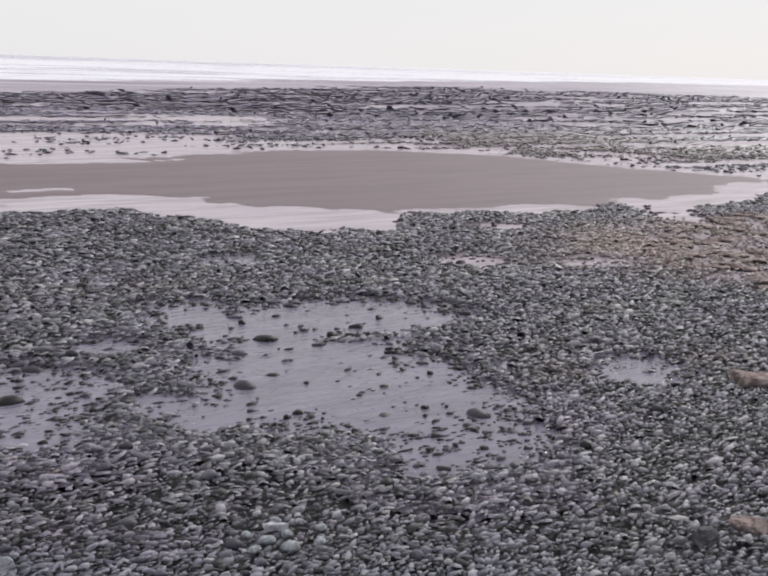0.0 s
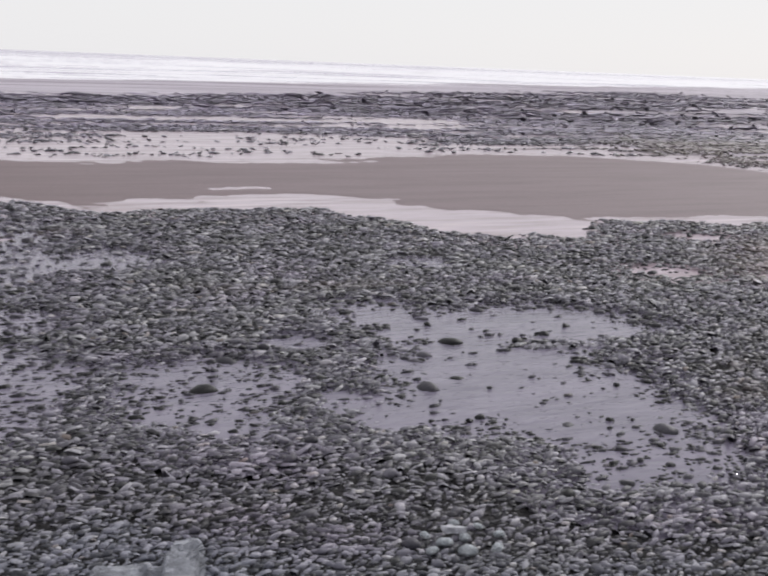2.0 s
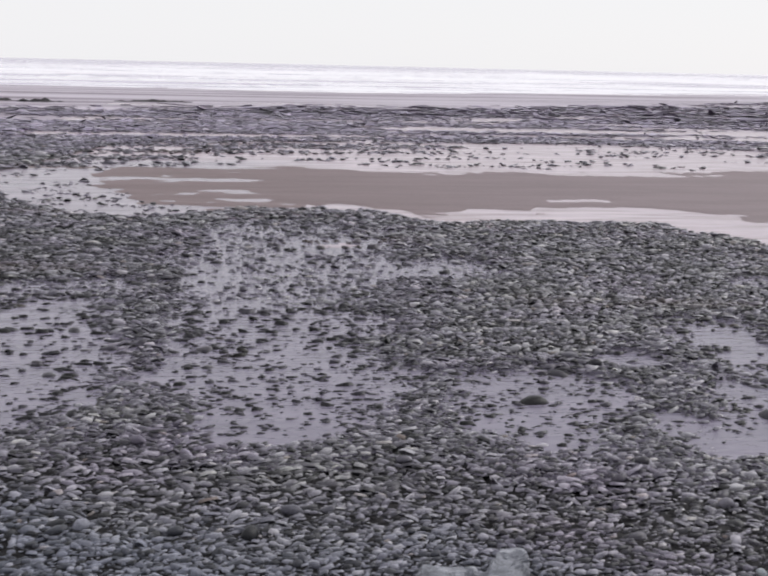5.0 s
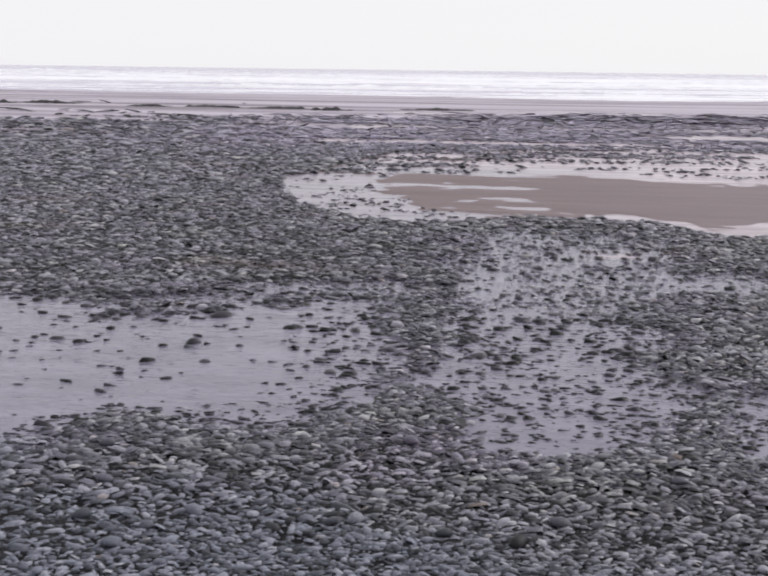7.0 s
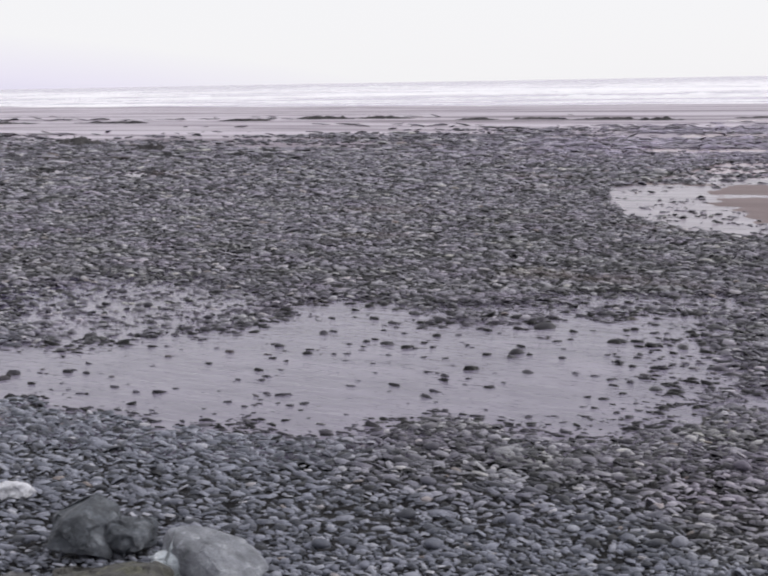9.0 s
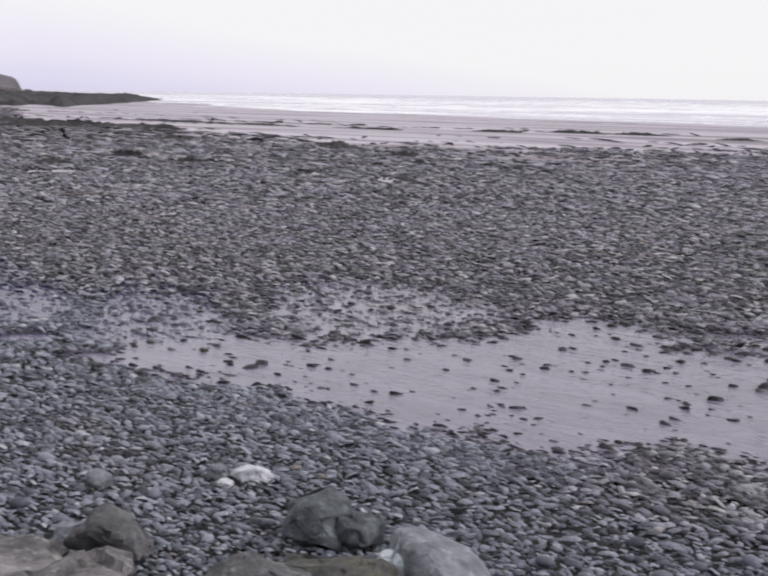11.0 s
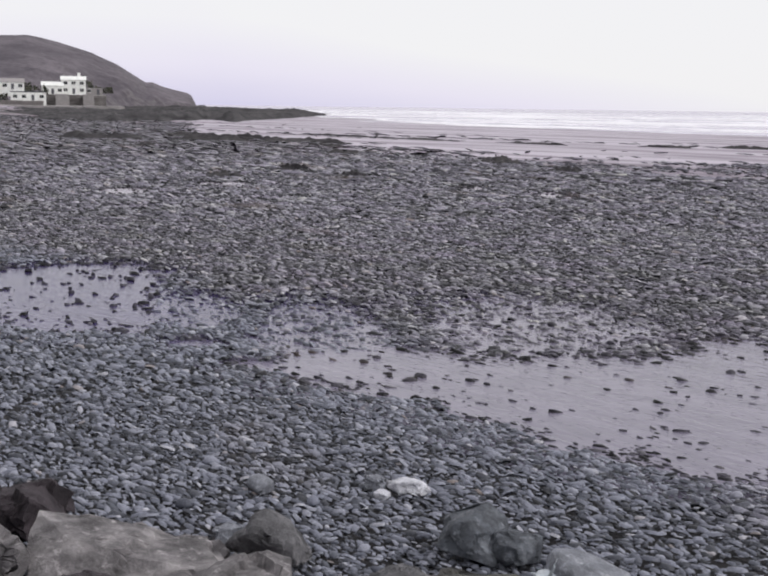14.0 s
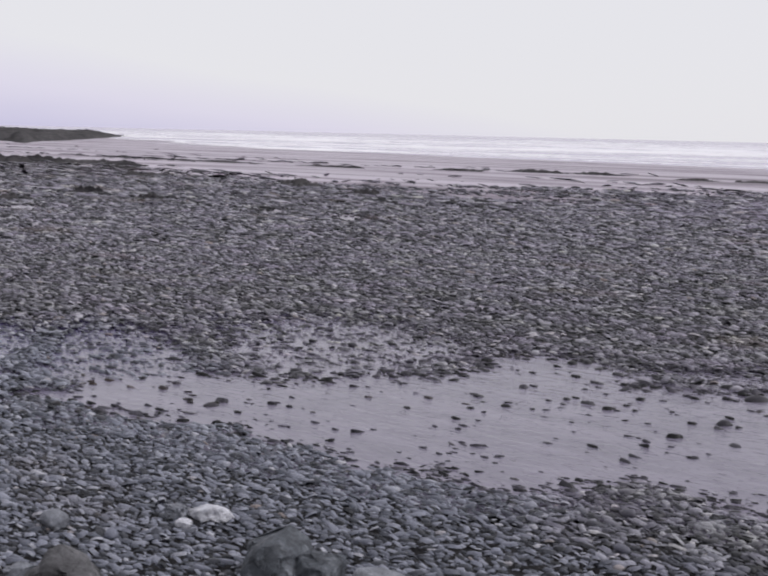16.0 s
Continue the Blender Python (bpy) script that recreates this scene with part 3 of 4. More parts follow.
def sheet(name, x0, x1, y0, y1, step, z, mat, inside):
    """A level sheet of water cut to where inside(x, y) is over 0."""
    xs, ys = np.arange(x0, x1 + step, step), np.arange(y0, y1 + step, step)
    X, Y = np.meshgrid(xs, ys)
    keep = inside(X[:-1, :-1] + step / 2, Y[:-1, :-1] + step / 2) > 0
    i, j = np.nonzero(keep)
    c = len(xs)
    q = np.stack([i * c + j, i * c + j + 1, (i + 1) * c + j + 1, (i + 1) * c + j], -1)
    used, q = np.unique(q, return_inverse=True)
    co = np.stack([X.ravel()[used], Y.ravel()[used], np.full(len(used), z)], -1)
    return mesh_object(name, co.tolist(), q.reshape(-1, 4).tolist(), mat)


def pool_sheets():
    says = {"puddle": "shallow grey puddle lying among cobbles on the beach", "small_puddle": "small shallow puddle dotted with dark stones",
            "stony_puddle": "shallow puddle broken up by many dark stones", "long_puddle": "long rippled puddle lying across the cobble beach",
            "end_puddle": "shallow grey puddle at the end of the cobbles"}
    fields = [(lambda x, y, shore=shore: pond(x, y, shore), shore, 1.5, says[name]) for name, shore in PONDS.items()]
    for some, text in ((PATCHES, "small patch of standing water among the cobbles"), (MARSH, "water standing between scattered cobbles")):
        fields += [(lambda x, y, e=e: hollow(x, y, [e]) - 0.1, [(e[0] - e[2] * 2, e[1] - e[2] * 2), (e[0] + e[2] * 2, e[1] + e[3] * 2 + e[2])], 1.0, text) for e in some]
    for own, ends, room, text in fields:
        rest = [f[0] for f in fields if f[0] is not own]
        x0, x1 = (0.25 * round(v / 0.25) for v in (min(e[0] for e in ends) - room, max(e[0] for e in ends) + room))
        y0, y1 = (0.25 * round(v / 0.25) for v in (min(e[1] for e in ends) - room, max(e[1] for e in ends) + room))

        def inside(x, y):
            mine = own(x, y)
            others = np.max([f(x, y) for f in rest], axis=0)
            return np.minimum(np.minimum(mine + 0.8, mine - others), fringe_near(x) - 1.5 - y)
        # pools to the right and far out take the film's painted sheen
        ob = sheet("puddle", x0, x1, y0, y1, 0.25, 0.0, M_FILM if x0 > 12 or y0 > 20 else M_WATER, inside)
        tagged(ob, text, "puddle", "puddles on the beach")


pool_sheets()
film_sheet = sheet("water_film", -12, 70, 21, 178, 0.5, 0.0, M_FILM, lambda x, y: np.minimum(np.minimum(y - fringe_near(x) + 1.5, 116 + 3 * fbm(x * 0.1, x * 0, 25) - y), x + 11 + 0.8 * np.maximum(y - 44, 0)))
tagged(film_sheet, "thin film of water standing over the sand flats", "water", kind="structure")


# ---- stones ----
def stone_shapes(sides, rings, count, seed):
    """Low rounded pebble shapes of one build: the points of each shape, and their shared faces. rings: latitudes in degrees."""
    rng = np.random.default_rng(seed)
    shapes = []
    for _ in range(count):
        a = np.linspace(0, 2 * math.pi, sides, endpoint=False)
        lobes = 1 + 0.16 * np.sin(2 * a + rng.uniform(0, 6.3)) + 0.10 * np.sin(3 * a + rng.uniform(0, 6.3))
        pts = []
        for d in rings:
            c, s = math.cos(radians(d)) ** 0.62, math.sin(radians(d))
            jit = lobes * rng.uniform(0.9, 1.1, sides)
            b = a + rng.uniform(-0.12, 0.12, sides)
            pts.append(np.stack([c * jit * np.cos(b), c * jit * np.sin(b), s + rng.uniform(-0.08, 0.08, sides)], -1))
        pts.append(np.array([[rng.uniform(-0.15, 0.15), rng.uniform(-0.15, 0.15), rng.uniform(0.8, 0.95)]]))
        shapes.append(np.concatenate(pts))
    faces = []
    for k in range(len(rings) - 1):
        for i in range(sides):
            j = (i + 1) % sides
            faces += [(k * sides + i, k * sides + j, (k + 1) * sides + j), (k * sides + i, (k + 1) * sides + j, (k + 1) * sides + i)]
    top, k = len(rings) * sides, len(rings) - 1
    faces += [(k * sides + i, k * sides + (i + 1) % sides, top) for i in range(sides)]
    return np.array(shapes), np.array(faces)


def stone_field(name, x, y, z, size, build, seed, mat, flat=(0.42, 0.66), tilt=13.0, stretch=1.0):
    """Many loose stones as one joined mesh, lying lengthwise along the shore and tipped up on one another toward the land."""
    rng = np.random.default_rng(seed)
    shapes, faces = build
    n, m = len(x), shapes.shape[1]
    v = shapes[rng.integers(0, len(shapes), n)]
    length = rng.uniform(1.1, 1.95, n) * stretch
    v = v * np.stack([length, 1 / length ** 0.6, rng.uniform(*flat, n)], -1)[:, None, :] * (size * 0.5)[:, None, None]
    t1, t2 = np.radians(np.clip(rng.normal(-12, tilt, n), -48, 30))[:, None], np.radians(np.clip(rng.normal(0, tilt * 0.8, n), -32, 32))[:, None]
    a = np.radians(rng.normal(8, 22, n))[:, None]
    X, Y, Z = v[..., 0], v[..., 1], v[..., 2]
    X, Z = X * np.cos(t2) + Z * np.sin(t2), -X * np.sin(t2) + Z * np.cos(t2)
    X, Y = X * np.cos(a) - Y * np.sin(a), X * np.sin(a) + Y * np.cos(a)
    Y, Z = Y * np.cos(t1) - Z * np.sin(t1), Y * np.sin(t1) + Z * np.cos(t1)
    co = np.stack([X + x[:, None], Y + y[:, None], Z + z[:, None]], -1).reshape(-1, 3)
    f = (faces[None] + (np.arange(n) * m)[:, None, None]).reshape(-1, 3)
    me = bpy.data.meshes.new(name)
    me.vertices.add(len(co))
    me.vertices.foreach_set("co", co.astype(np.float32).ravel())
    me.loops.add(f.size)
    me.loops.foreach_set("vertex_index", f.astype(np.int32).ravel())
    me.polygons.add(len(f))
    me.polygons.foreach_set("loop_start", np.arange(0, f.size, 3, dtype=np.int32))
    me.polygons.foreach_set("use_smooth", np.ones(len(f), bool))
    me.update(calc_edges=True)
    me.materials.append(mat)
    return new(name, me)


def strewn(r0, r1, pitch, seed, az0=-62.0, az1=70.0, jitter=0.33):
    """Places on a shaken hexagonal grid in a fan before the camera."""
    rng = np.random.default_rng(seed)
    s, c = -(r1 if az1 > 0 else r0) * 1.1 * math.sin(radians(az1)), -(r1 * 1.1 if az0 < 0 else r0 * 0.9) * math.sin(radians(az0))
    xs, ys = np.arange(s, c, pitch), np.arange(r0 * 0.25, r1 * 1.1, pitch * 0.87)
    if max(-az0, az1) > 90:     # a stretch that reaches behind the camera
        xs, ys = np.arange(-r1, r1, pitch), np.arange(-r1, r1, pitch * 0.87)
    X, Y = np.meshgrid(xs, ys)
    X = X + (np.arange(len(ys)) % 2)[:, None] * pitch / 2
    X, Y = (X + rng.uniform(-jitter, jitter, X.shape) * pitch).ravel(), (Y + rng.uniform(-jitter, jitter, Y.shape) * pitch).ravel()
    r, a = np.hypot(X, Y), np.degrees(np.arctan2(-X, Y))
    r = np.where(r > 8.5, r * (1 + rng.uniform(-0.09, 0.09, r.shape)), r)
    ok = (r >= r0) & (r < r1) & (a > az0) & (a < az1)
    return X[ok], Y[ok]


def lay(name, label, zone, pitch, build, seed, spread=0.32, grow=0.94, low=0.0, mat=None, **more):
    rng = np.random.default_rng(seed + 500)
    x, y = strewn(*zone[:2], pitch, seed, *zone[2:])
    h, sand, pale, thick = layout(x, y)
    ok = (rng.uniform(0, 1, len(x)) < thick) & (h > -0.35) & (thick > low)
    x, y, h, thick = x[ok], y[ok], h[ok], thick[ok]
    size = pitch * grow * np.exp(np.clip(rng.normal(0, spread, len(x)), -2.2 * spread, 2.2 * spread)) * np.where((thick < 0.45) & (np.hypot(x, y) < 30), 0.95, 1.0)
    soaked = pools(x, y) > -0.04
    for some, tag, look_of, title, text in ((~soaked, 900, mat or M_COBBLE, name, label), (soaked, 950, M_SOAKED, "puddle_stones", "small dark soaked stones standing in shallow puddles")):
        if some.any():
            if some is soaked:
                more = {**more, "tilt": 9.0, "flat": (0.5, 0.85)}
            ob = stone_field(title, x[some], y[some], (np.where(h > -0.12, np.maximum(h, -0.022), h) + size * 0.14)[some], size[some], build, seed + tag, look_of, **more)
            tagged(ob, text, "cobbles", kind="stuff")


FINE = stone_shapes(7, (-28, 40), 24, 31)
COARSE = stone_shapes(5, (-12, 42), 18, 33)
LUMP = stone_shapes(4, (-8, 45), 18, 34)
FLAKE = stone_shapes(5, (-20,), 18, 35)
lay("bank_cobbles", "loose blue-grey cobbles on the bank below the sea wall", (0.2, 6.8, -180, 180), 0.14, LUMP, 40, spread=0.3)
lay("upper_cobbles", "loose blue-grey cobbles along the top of the beach", (6.8, 13, 67, 180), 0.17, LUMP, 49, spread=0.3)
lay("upper_cobbles", "loose blue-grey cobbles along the top of the beach", (6.8, 13, -180, -57), 0.17, LUMP, 50, spread=0.3)
lay("near_cobbles", "loose blue-grey rounded cobbles along the top of the beach", (6.8, 10, -57, 67), 0.061, FINE, 41, spread=0.32, grow=0.86, tilt=18)
lay("middle_cobbles", "wet grey rounded cobbles round the puddles", (10, 16, -57, 67), 0.082, COARSE, 42, spread=0.32, grow=0.86, tilt=17)
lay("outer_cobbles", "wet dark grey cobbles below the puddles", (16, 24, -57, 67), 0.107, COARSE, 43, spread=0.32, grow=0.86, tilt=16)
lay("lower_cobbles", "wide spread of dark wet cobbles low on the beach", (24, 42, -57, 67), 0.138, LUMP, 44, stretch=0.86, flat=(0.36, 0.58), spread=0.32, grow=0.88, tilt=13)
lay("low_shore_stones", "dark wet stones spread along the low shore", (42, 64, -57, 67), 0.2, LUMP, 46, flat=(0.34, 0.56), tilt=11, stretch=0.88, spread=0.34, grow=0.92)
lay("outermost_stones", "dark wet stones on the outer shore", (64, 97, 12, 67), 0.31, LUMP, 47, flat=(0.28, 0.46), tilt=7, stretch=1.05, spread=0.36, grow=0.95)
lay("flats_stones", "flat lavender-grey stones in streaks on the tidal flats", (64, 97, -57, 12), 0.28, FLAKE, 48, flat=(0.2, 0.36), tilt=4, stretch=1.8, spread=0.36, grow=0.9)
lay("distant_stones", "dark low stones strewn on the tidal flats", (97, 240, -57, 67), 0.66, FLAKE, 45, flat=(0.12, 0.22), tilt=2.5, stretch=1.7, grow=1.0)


# ---- single things ----
def part(name, bm, mat, parent, label=""):
    me = bpy.data.meshes.new(name)
    bm.to_mesh(me)
    bm.free()
    me.materials.append(mat)
    ob = new(name, me)
    ob.parent = parent
    return tagged(ob, label)


def ground_at(x, y):
    return float(layout(np.array([x]), np.array([y]))[0][0])


def boulder_mesh(name, w, d, h, seed, mat, points=19, rough=0.05, lean=0.0, peak=0.0, cuts=6, worn=0.02, detail=0.05):
    """An angular block: the hull of scattered points, its edges worn, its faces pitted."""
    rng = random.Random(seed)
    bm = bmesh.new()
    for _ in range(points):
        v = Vector((rng.gauss(0, 1), rng.gauss(0, 1), rng.gauss(0, 1))).normalized()
        v = Vector([math.copysign(abs(c) ** 0.6, c) for c in v])
        v *= rng.uniform(0.8, 1.08)
        v.z = (v.z + 1) / 2
        s = 1 - peak * v.z
        bm.verts.new((v.x * w / 2 * s, v.y * d / 2 * s, v.z * h * (1 + lean * v.x)))
    bmesh.ops.convex_hull(bm, input=bm.verts)
    bmesh.ops.delete(bm, geom=[v for v in bm.verts if not v.link_faces], context="VERTS")
    bmesh.ops.bevel(bm, geom=bm.edges[:], offset=min(w, d, h) * worn, segments=1, affect="EDGES", profile=0.6)
    bmesh.ops.triangulate(bm, faces=bm.faces[:])
    for _ in range(cuts):
        longest = [e for e in bm.edges if e.calc_length() > max(w, d) * detail]
        if not longest:
            break
        bmesh.ops.subdivide_edges(bm, edges=longest, cuts=1)
        bmesh.ops.triangulate(bm, faces=[f for f in bm.faces if len(f.verts) > 3])
    bm.normal_update()
    off = Vector((seed * 3.7, seed * 1.3, seed * 2.1))
    moves = []
    for v in bm.verts:
        q = v.co / max(w, d)
        k = noise.fractal(q * 7.0 + off, 0.9, 2.0, 5) * rough * 0.3
        for step, share in ((2.3, 1.0), (5.0, 0.5)):
            at = q * step + off
            cell = noise.voronoi(at)[1][0]
            k += (noise.cell_vector(cell * 7.3) - Vector((0.5, 0.5, 0.5))).dot(at - cell) * rough * 7.0 * share / step
        moves.append(v.normal * k * max(w, d))
    for v, m in zip(bm.verts, moves):
        v.co += m
    bm.normal_update()
    for e in bm.edges:
        e.smooth = len(e.link_faces) != 2 or e.calc_face_angle() < radians(28)
    me = bpy.data.meshes.new(name)
    bm.to_mesh(me)
    bm.free()
    me.polygons.foreach_set("use_smooth", [True] * len(me.polygons))
    me.materials.append(mat)
    return me


def boulder(name, x, y, dims, turn, seed, mat, label, group="", sink=0.08, category="boulder", tip=(0, 0), **more):
    ob = new(name, boulder_mesh(name, *dims, seed, mat, **more))
    ob.matrix_world = pose(x, y, ground_at(x, y) - sink * dims[2], *tip, turn)
    return tagged(ob, label, category, group)


ARMOUR = "boulders at the foot of the sea wall"
boulder("boulder", -9.75, 4.75, (1.2, 1.05, 0.6), 62, 12, M_ROCK_DARK, "dark brown angular boulder beside a tan block", ARMOUR, points=14, rough=0.06, peak=0.25)
boulder("boulder", -7.95, 4.92, (2.0, 1.2, 0.47), 52, 61, M_ROCK_TAN, "large tan-grey sloping boulder with a cracked face", ARMOUR, lean=-0.6, points=18, rough=0.03, worn=0.012)
boulder("boulder", -7.42, 6.0, (1.0, 0.95, 0.57), 51, 5, M_ROCK_OLIVE, "dark olive pointed boulder standing in cobbles", ARMOUR, peak=0.6, points=15)
boulder("boulder", -6.36, 7.66, (1.02, 0.95, 0.53), 40, 44, M_ROCK_GREEN, "green-grey blocky boulder lying on blue-grey cobbles", ARMOUR, points=14, peak=0.5, lean=0.15, rough=0.03)
boulder("boulder", -5.92, 7.75, (0.5, 0.5, 0.34), 10, 14, M_ROCK_GREEN, "small dark green-grey boulder against a larger one", ARMOUR)
boulder("boulder", -4.98, 7.62, (1.0, 0.6, 0.35), -14, 15, M_ROCK_PALE, "pale grey rounded boulder with a whitish end", ARMOUR, rough=0.012, lean=-0.35, points=70, worn=0.08)
boulder("rock", -5.3, 7.42, (0.3, 0.27, 0.27), 20, 34, M_PEBBLE, "whitish rounded stone against a grey boulder", category="rock", points=50, worn=0.08, rough=0.02)
boulder("boulder", -5.85, 6.25, (0.95, 0.85, 0.42), 40, 16, M_ROCK_OLIVE, "brown rounded boulder among other boulders", ARMOUR, points=28, worn=0.05)
boulder("boulder", -5.5, 6.85, (1.05, 0.65, 0.30), 20, 17, M_ROCK_MOSS, "low boulder with yellow-green moss on top", ARMOUR, points=22)
boulder("boulder", -7.0, 5.3, (1.15, 0.85, 0.46), 48, 18, M_ROCK_TAN, "flat-topped grey boulder wedged between others", ARMOUR)
boulder("boulder", -7.25, 4.2, (0.8, 0.6, 0.58), 30, 19, M_ROCK_DARK, "small dark brown boulder in front of a tan one", ARMOUR)
boulder("boulder", -8.6, 3.7, (1.1, 0.9, 0.76), 70, 20, M_ROCK_TAN, "tan-grey boulder with steep sides", ARMOUR)
boulder("boulder", -8.1, 6.1, (0.34, 0.28, 0.18), 50, 21, M_ROCK_PALE, "small pale grey block behind larger boulders", ARMOUR)
boulder("rock_slab", 2.14, 8.05, (0.42, 1.3, 0.27), -24, 22, M_ROCK_PALE, "long pale grey slab lying among cobbles", "slabs in the shingle", category="slab")
boulder("rock_slab", 1.66, 8.05, (0.62, 0.95, 0.2), -22, 23, M_ROCK_PALE, "low cracked grey slab beside a paler one", "slabs in the shingle", category="slab")
boulder("rock", -7.88, 8.36, (0.5, 0.24, 0.2), 38, 24, M_QUARTZ, "white quartz rock lying on blue-grey cobbles", category="rock", rough=0.05, points=24)
boulder("rock", -7.98, 8.06, (0.17, 0.14, 0.12), 20, 25, M_QUARTZ, "small white stone beside a larger white rock", category="rock", points=30)
boulder("rock", -8.22, 8.24, (0.32, 0.24, 0.17), 10, 26, M_ROCK_PALE, "grey rounded stone beside a white rock", category="rock", points=40, worn=0.06)
boulder("rock", -9.0, 7.22, (0.36, 0.24, 0.17), -8, 27, M_ROCK_PALE, "smooth pale grey rounded stone on the shingle", category="rock", points=80, worn=0.08, rough=0.01, sink=-0.1)
boulder("rock", 8.5, 5.95, (0.38, 0.28, 0.14), -50, 28, M_SANDSTONE, "orange-tan sandstone lump on dark cobbles", category="rock", rough=0.05, points=30, worn=0.05)
boulder("rock", 7.9, 5.95, (0.36, 0.3, 0.19), -30, 29, M_ROCK_OLIVE, "grey three-sided stone beside a tan lump", category="rock", peak=0.5)
boulder("rock", 12.75, 9.0, (0.8, 0.5, 0.22), -40, 30, M_SANDSTONE, "rust-stained flat rock lying among cobbles", category="rock")
boulder("rock", 4.66, 8.1, (0.26, 0.1, 0.1), -35, 32, M_QUARTZ, "thin bright white stone among grey cobbles", category="rock", sink=-0.4)
# low ledges of rust-brown rock at the near end of the sand bar
for k in range(120):
    rng = random.Random(70 + k)
    a, r = rng.uniform(0, 6.3), math.sqrt(rng.uniform(0, 1))
    u, v = 6.6 * r * math.cos(a), 3.0 * r * math.sin(a)
    x, y = 24.0 + 0.79 * u - 0.61 * v, 17.0 + 0.61 * u + 0.79 * v
    boulder("rock_ledge", x, y, (rng.uniform(0.25, 0.85), rng.uniform(0.2, 0.5), rng.uniform(0.06, 0.11)), rng.uniform(-70, -10), 90 + k, M_SANDSTONE,
            "low rust-brown ledge breaking out of the shingle", "rust-brown ledges", category="ledge", cuts=2, detail=0.15)

# dark ledges and heaps of rock far out on the wet sand and along the edge of the cobbles
def heap(name, x, y, w, d, h, turn, seed, label, group, category):
    """A low craggy heap with a ragged outline."""
    n, m = 44, 20
    U, V = np.meshgrid(np.linspace(-1, 1, n), np.linspace(-1, 1, m), indexing="ij")
    X, Y = U * w / 2, V * d / 2
    out = 1 - np.sqrt(np.abs(U) ** 2.4 + V * V) + 0.45 * fbm(U * 2.2 * max(w / d, 1) ** 0.5, V * 1.6 + seed, 91 + seed % 7)
    Z = h * np.clip(out, -0.25, 0.9) * (0.55 + 0.75 * np.abs(fbm(U * 4.0 + seed, V * 2.5, 92, 3))) * 1.4 - 0.12 * h
    ob = quads_object(name, np.stack([X, Y, Z], -1).reshape(-1, 3), n, m, M_REEF)
    ob.matrix_world = pose(x, y, ground_at(x, y), 0, 0, turn)
    return tagged(ob, label, category, group)


for k, (x, y, w, d, h) in enumerate(((-58.0, 116, 8.6, 2.6, 0.42), (-51.2, 117.5, 7.8, 2.6, 0.42), (-31.5, 113.5, 6.5, 2.0, 0.32), (-24.0, 112.5, 9.5, 2.0, 0.32), (-66, 112, 7, 3, 0.3), (-38, 113, 5, 3, 0.26), (-114, 106, 19, 4, 0.34), (-98, 105, 17, 4, 0.3),
                                     (-80, 106, 11, 3, 0.26), (-18.5, 111, 5, 2, 0.4), (-8, 116, 8, 3, 0.3))):
    heap("reef_ledge", x, y, w, d, 0.75 * h, random.Random(k).uniform(-4, 4), 120 + k, "long low dark ledge of reef rock on wet sand", "reef ledges", "ledge")
for k, (x, y, w, d, h, turn) in enumerate(((-52.4, 65, 3.6, 2.6, 0.62, 38), (-42.8, 60.2, 3.4, 2.2, 0.4, 35), (-53.9, 45.9, 3.2, 2.4, 0.42, 48), (-47.4, 45, 2.2, 1.6, 0.3, 46), (-51.7, 38.8, 3.6, 2.0, 0.3, 52),
                                           (-112, 67, 13, 7, 0.8, 40), (-103, 76, 12, 7, 0.8, 40), (-94, 82, 11, 6, 0.7, 36), (-84, 76, 5, 3, 0.35, 45), (-106, 82, 9, 5, 0.6, 45), (-92, 60, 5, 4, 0.4, 50), (-120, 84, 8, 5, 0.5, 50), (-70, 66, 5, 3, 0.3, 40))):
    heap("rock_mound", x, y, w, d, h, turn, 150 + k, "low dark mound of rock at the edge of the cobbles", "rock mounds", "mound")

# stones standing in the puddles
def rounded_stone(seed, mat=M_STONE):
    bm = bmesh.new()
    bmesh.ops.create_icosphere(bm, subdivisions=2, radius=0.5)
    off = Vector((seed * 2.3, seed * 1.7, seed))
    for v in bm.verts:
        n = v.co.normalized()
        v.co *= 1 + 0.22 * noise.noise(n * 1.1 + off) + 0.06 * noise.noise(n * 3 + off)
        v.co = Vector((v.co.x, v.co.y * 0.74, max(v.co.z, -0.2) * 0.62 + 0.1))
    me = bpy.data.meshes.new("stone")
    bm.to_mesh(me)
    bm.free()
    me.polygons.foreach_set("use_smooth", [True] * len(me.polygons))
    me.materials.append(mat)
    return me


rounded = [rounded_stone(200 + k) for k in range(9)]


def stone(x, y, size, seed, label):
    rng = random.Random(seed)
    ob = new("stone", rounded[seed % len(rounded)])
    s = size
    x, y = x * (1 - 0.045 * s), y * (1 - 0.045 * s)
    ob.matrix_world = pose(x, y, max(ground_at(x, y), -0.05) - 0.04 * s, rng.uniform(-8, 8), rng.uniform(-8, 8), rng.uniform(0, 360)) @ Matrix.Diagonal((s, s, s * rng.uniform(0.75, 1.1), 1))
    tagged(ob, label, "stone", "stones in the puddles")


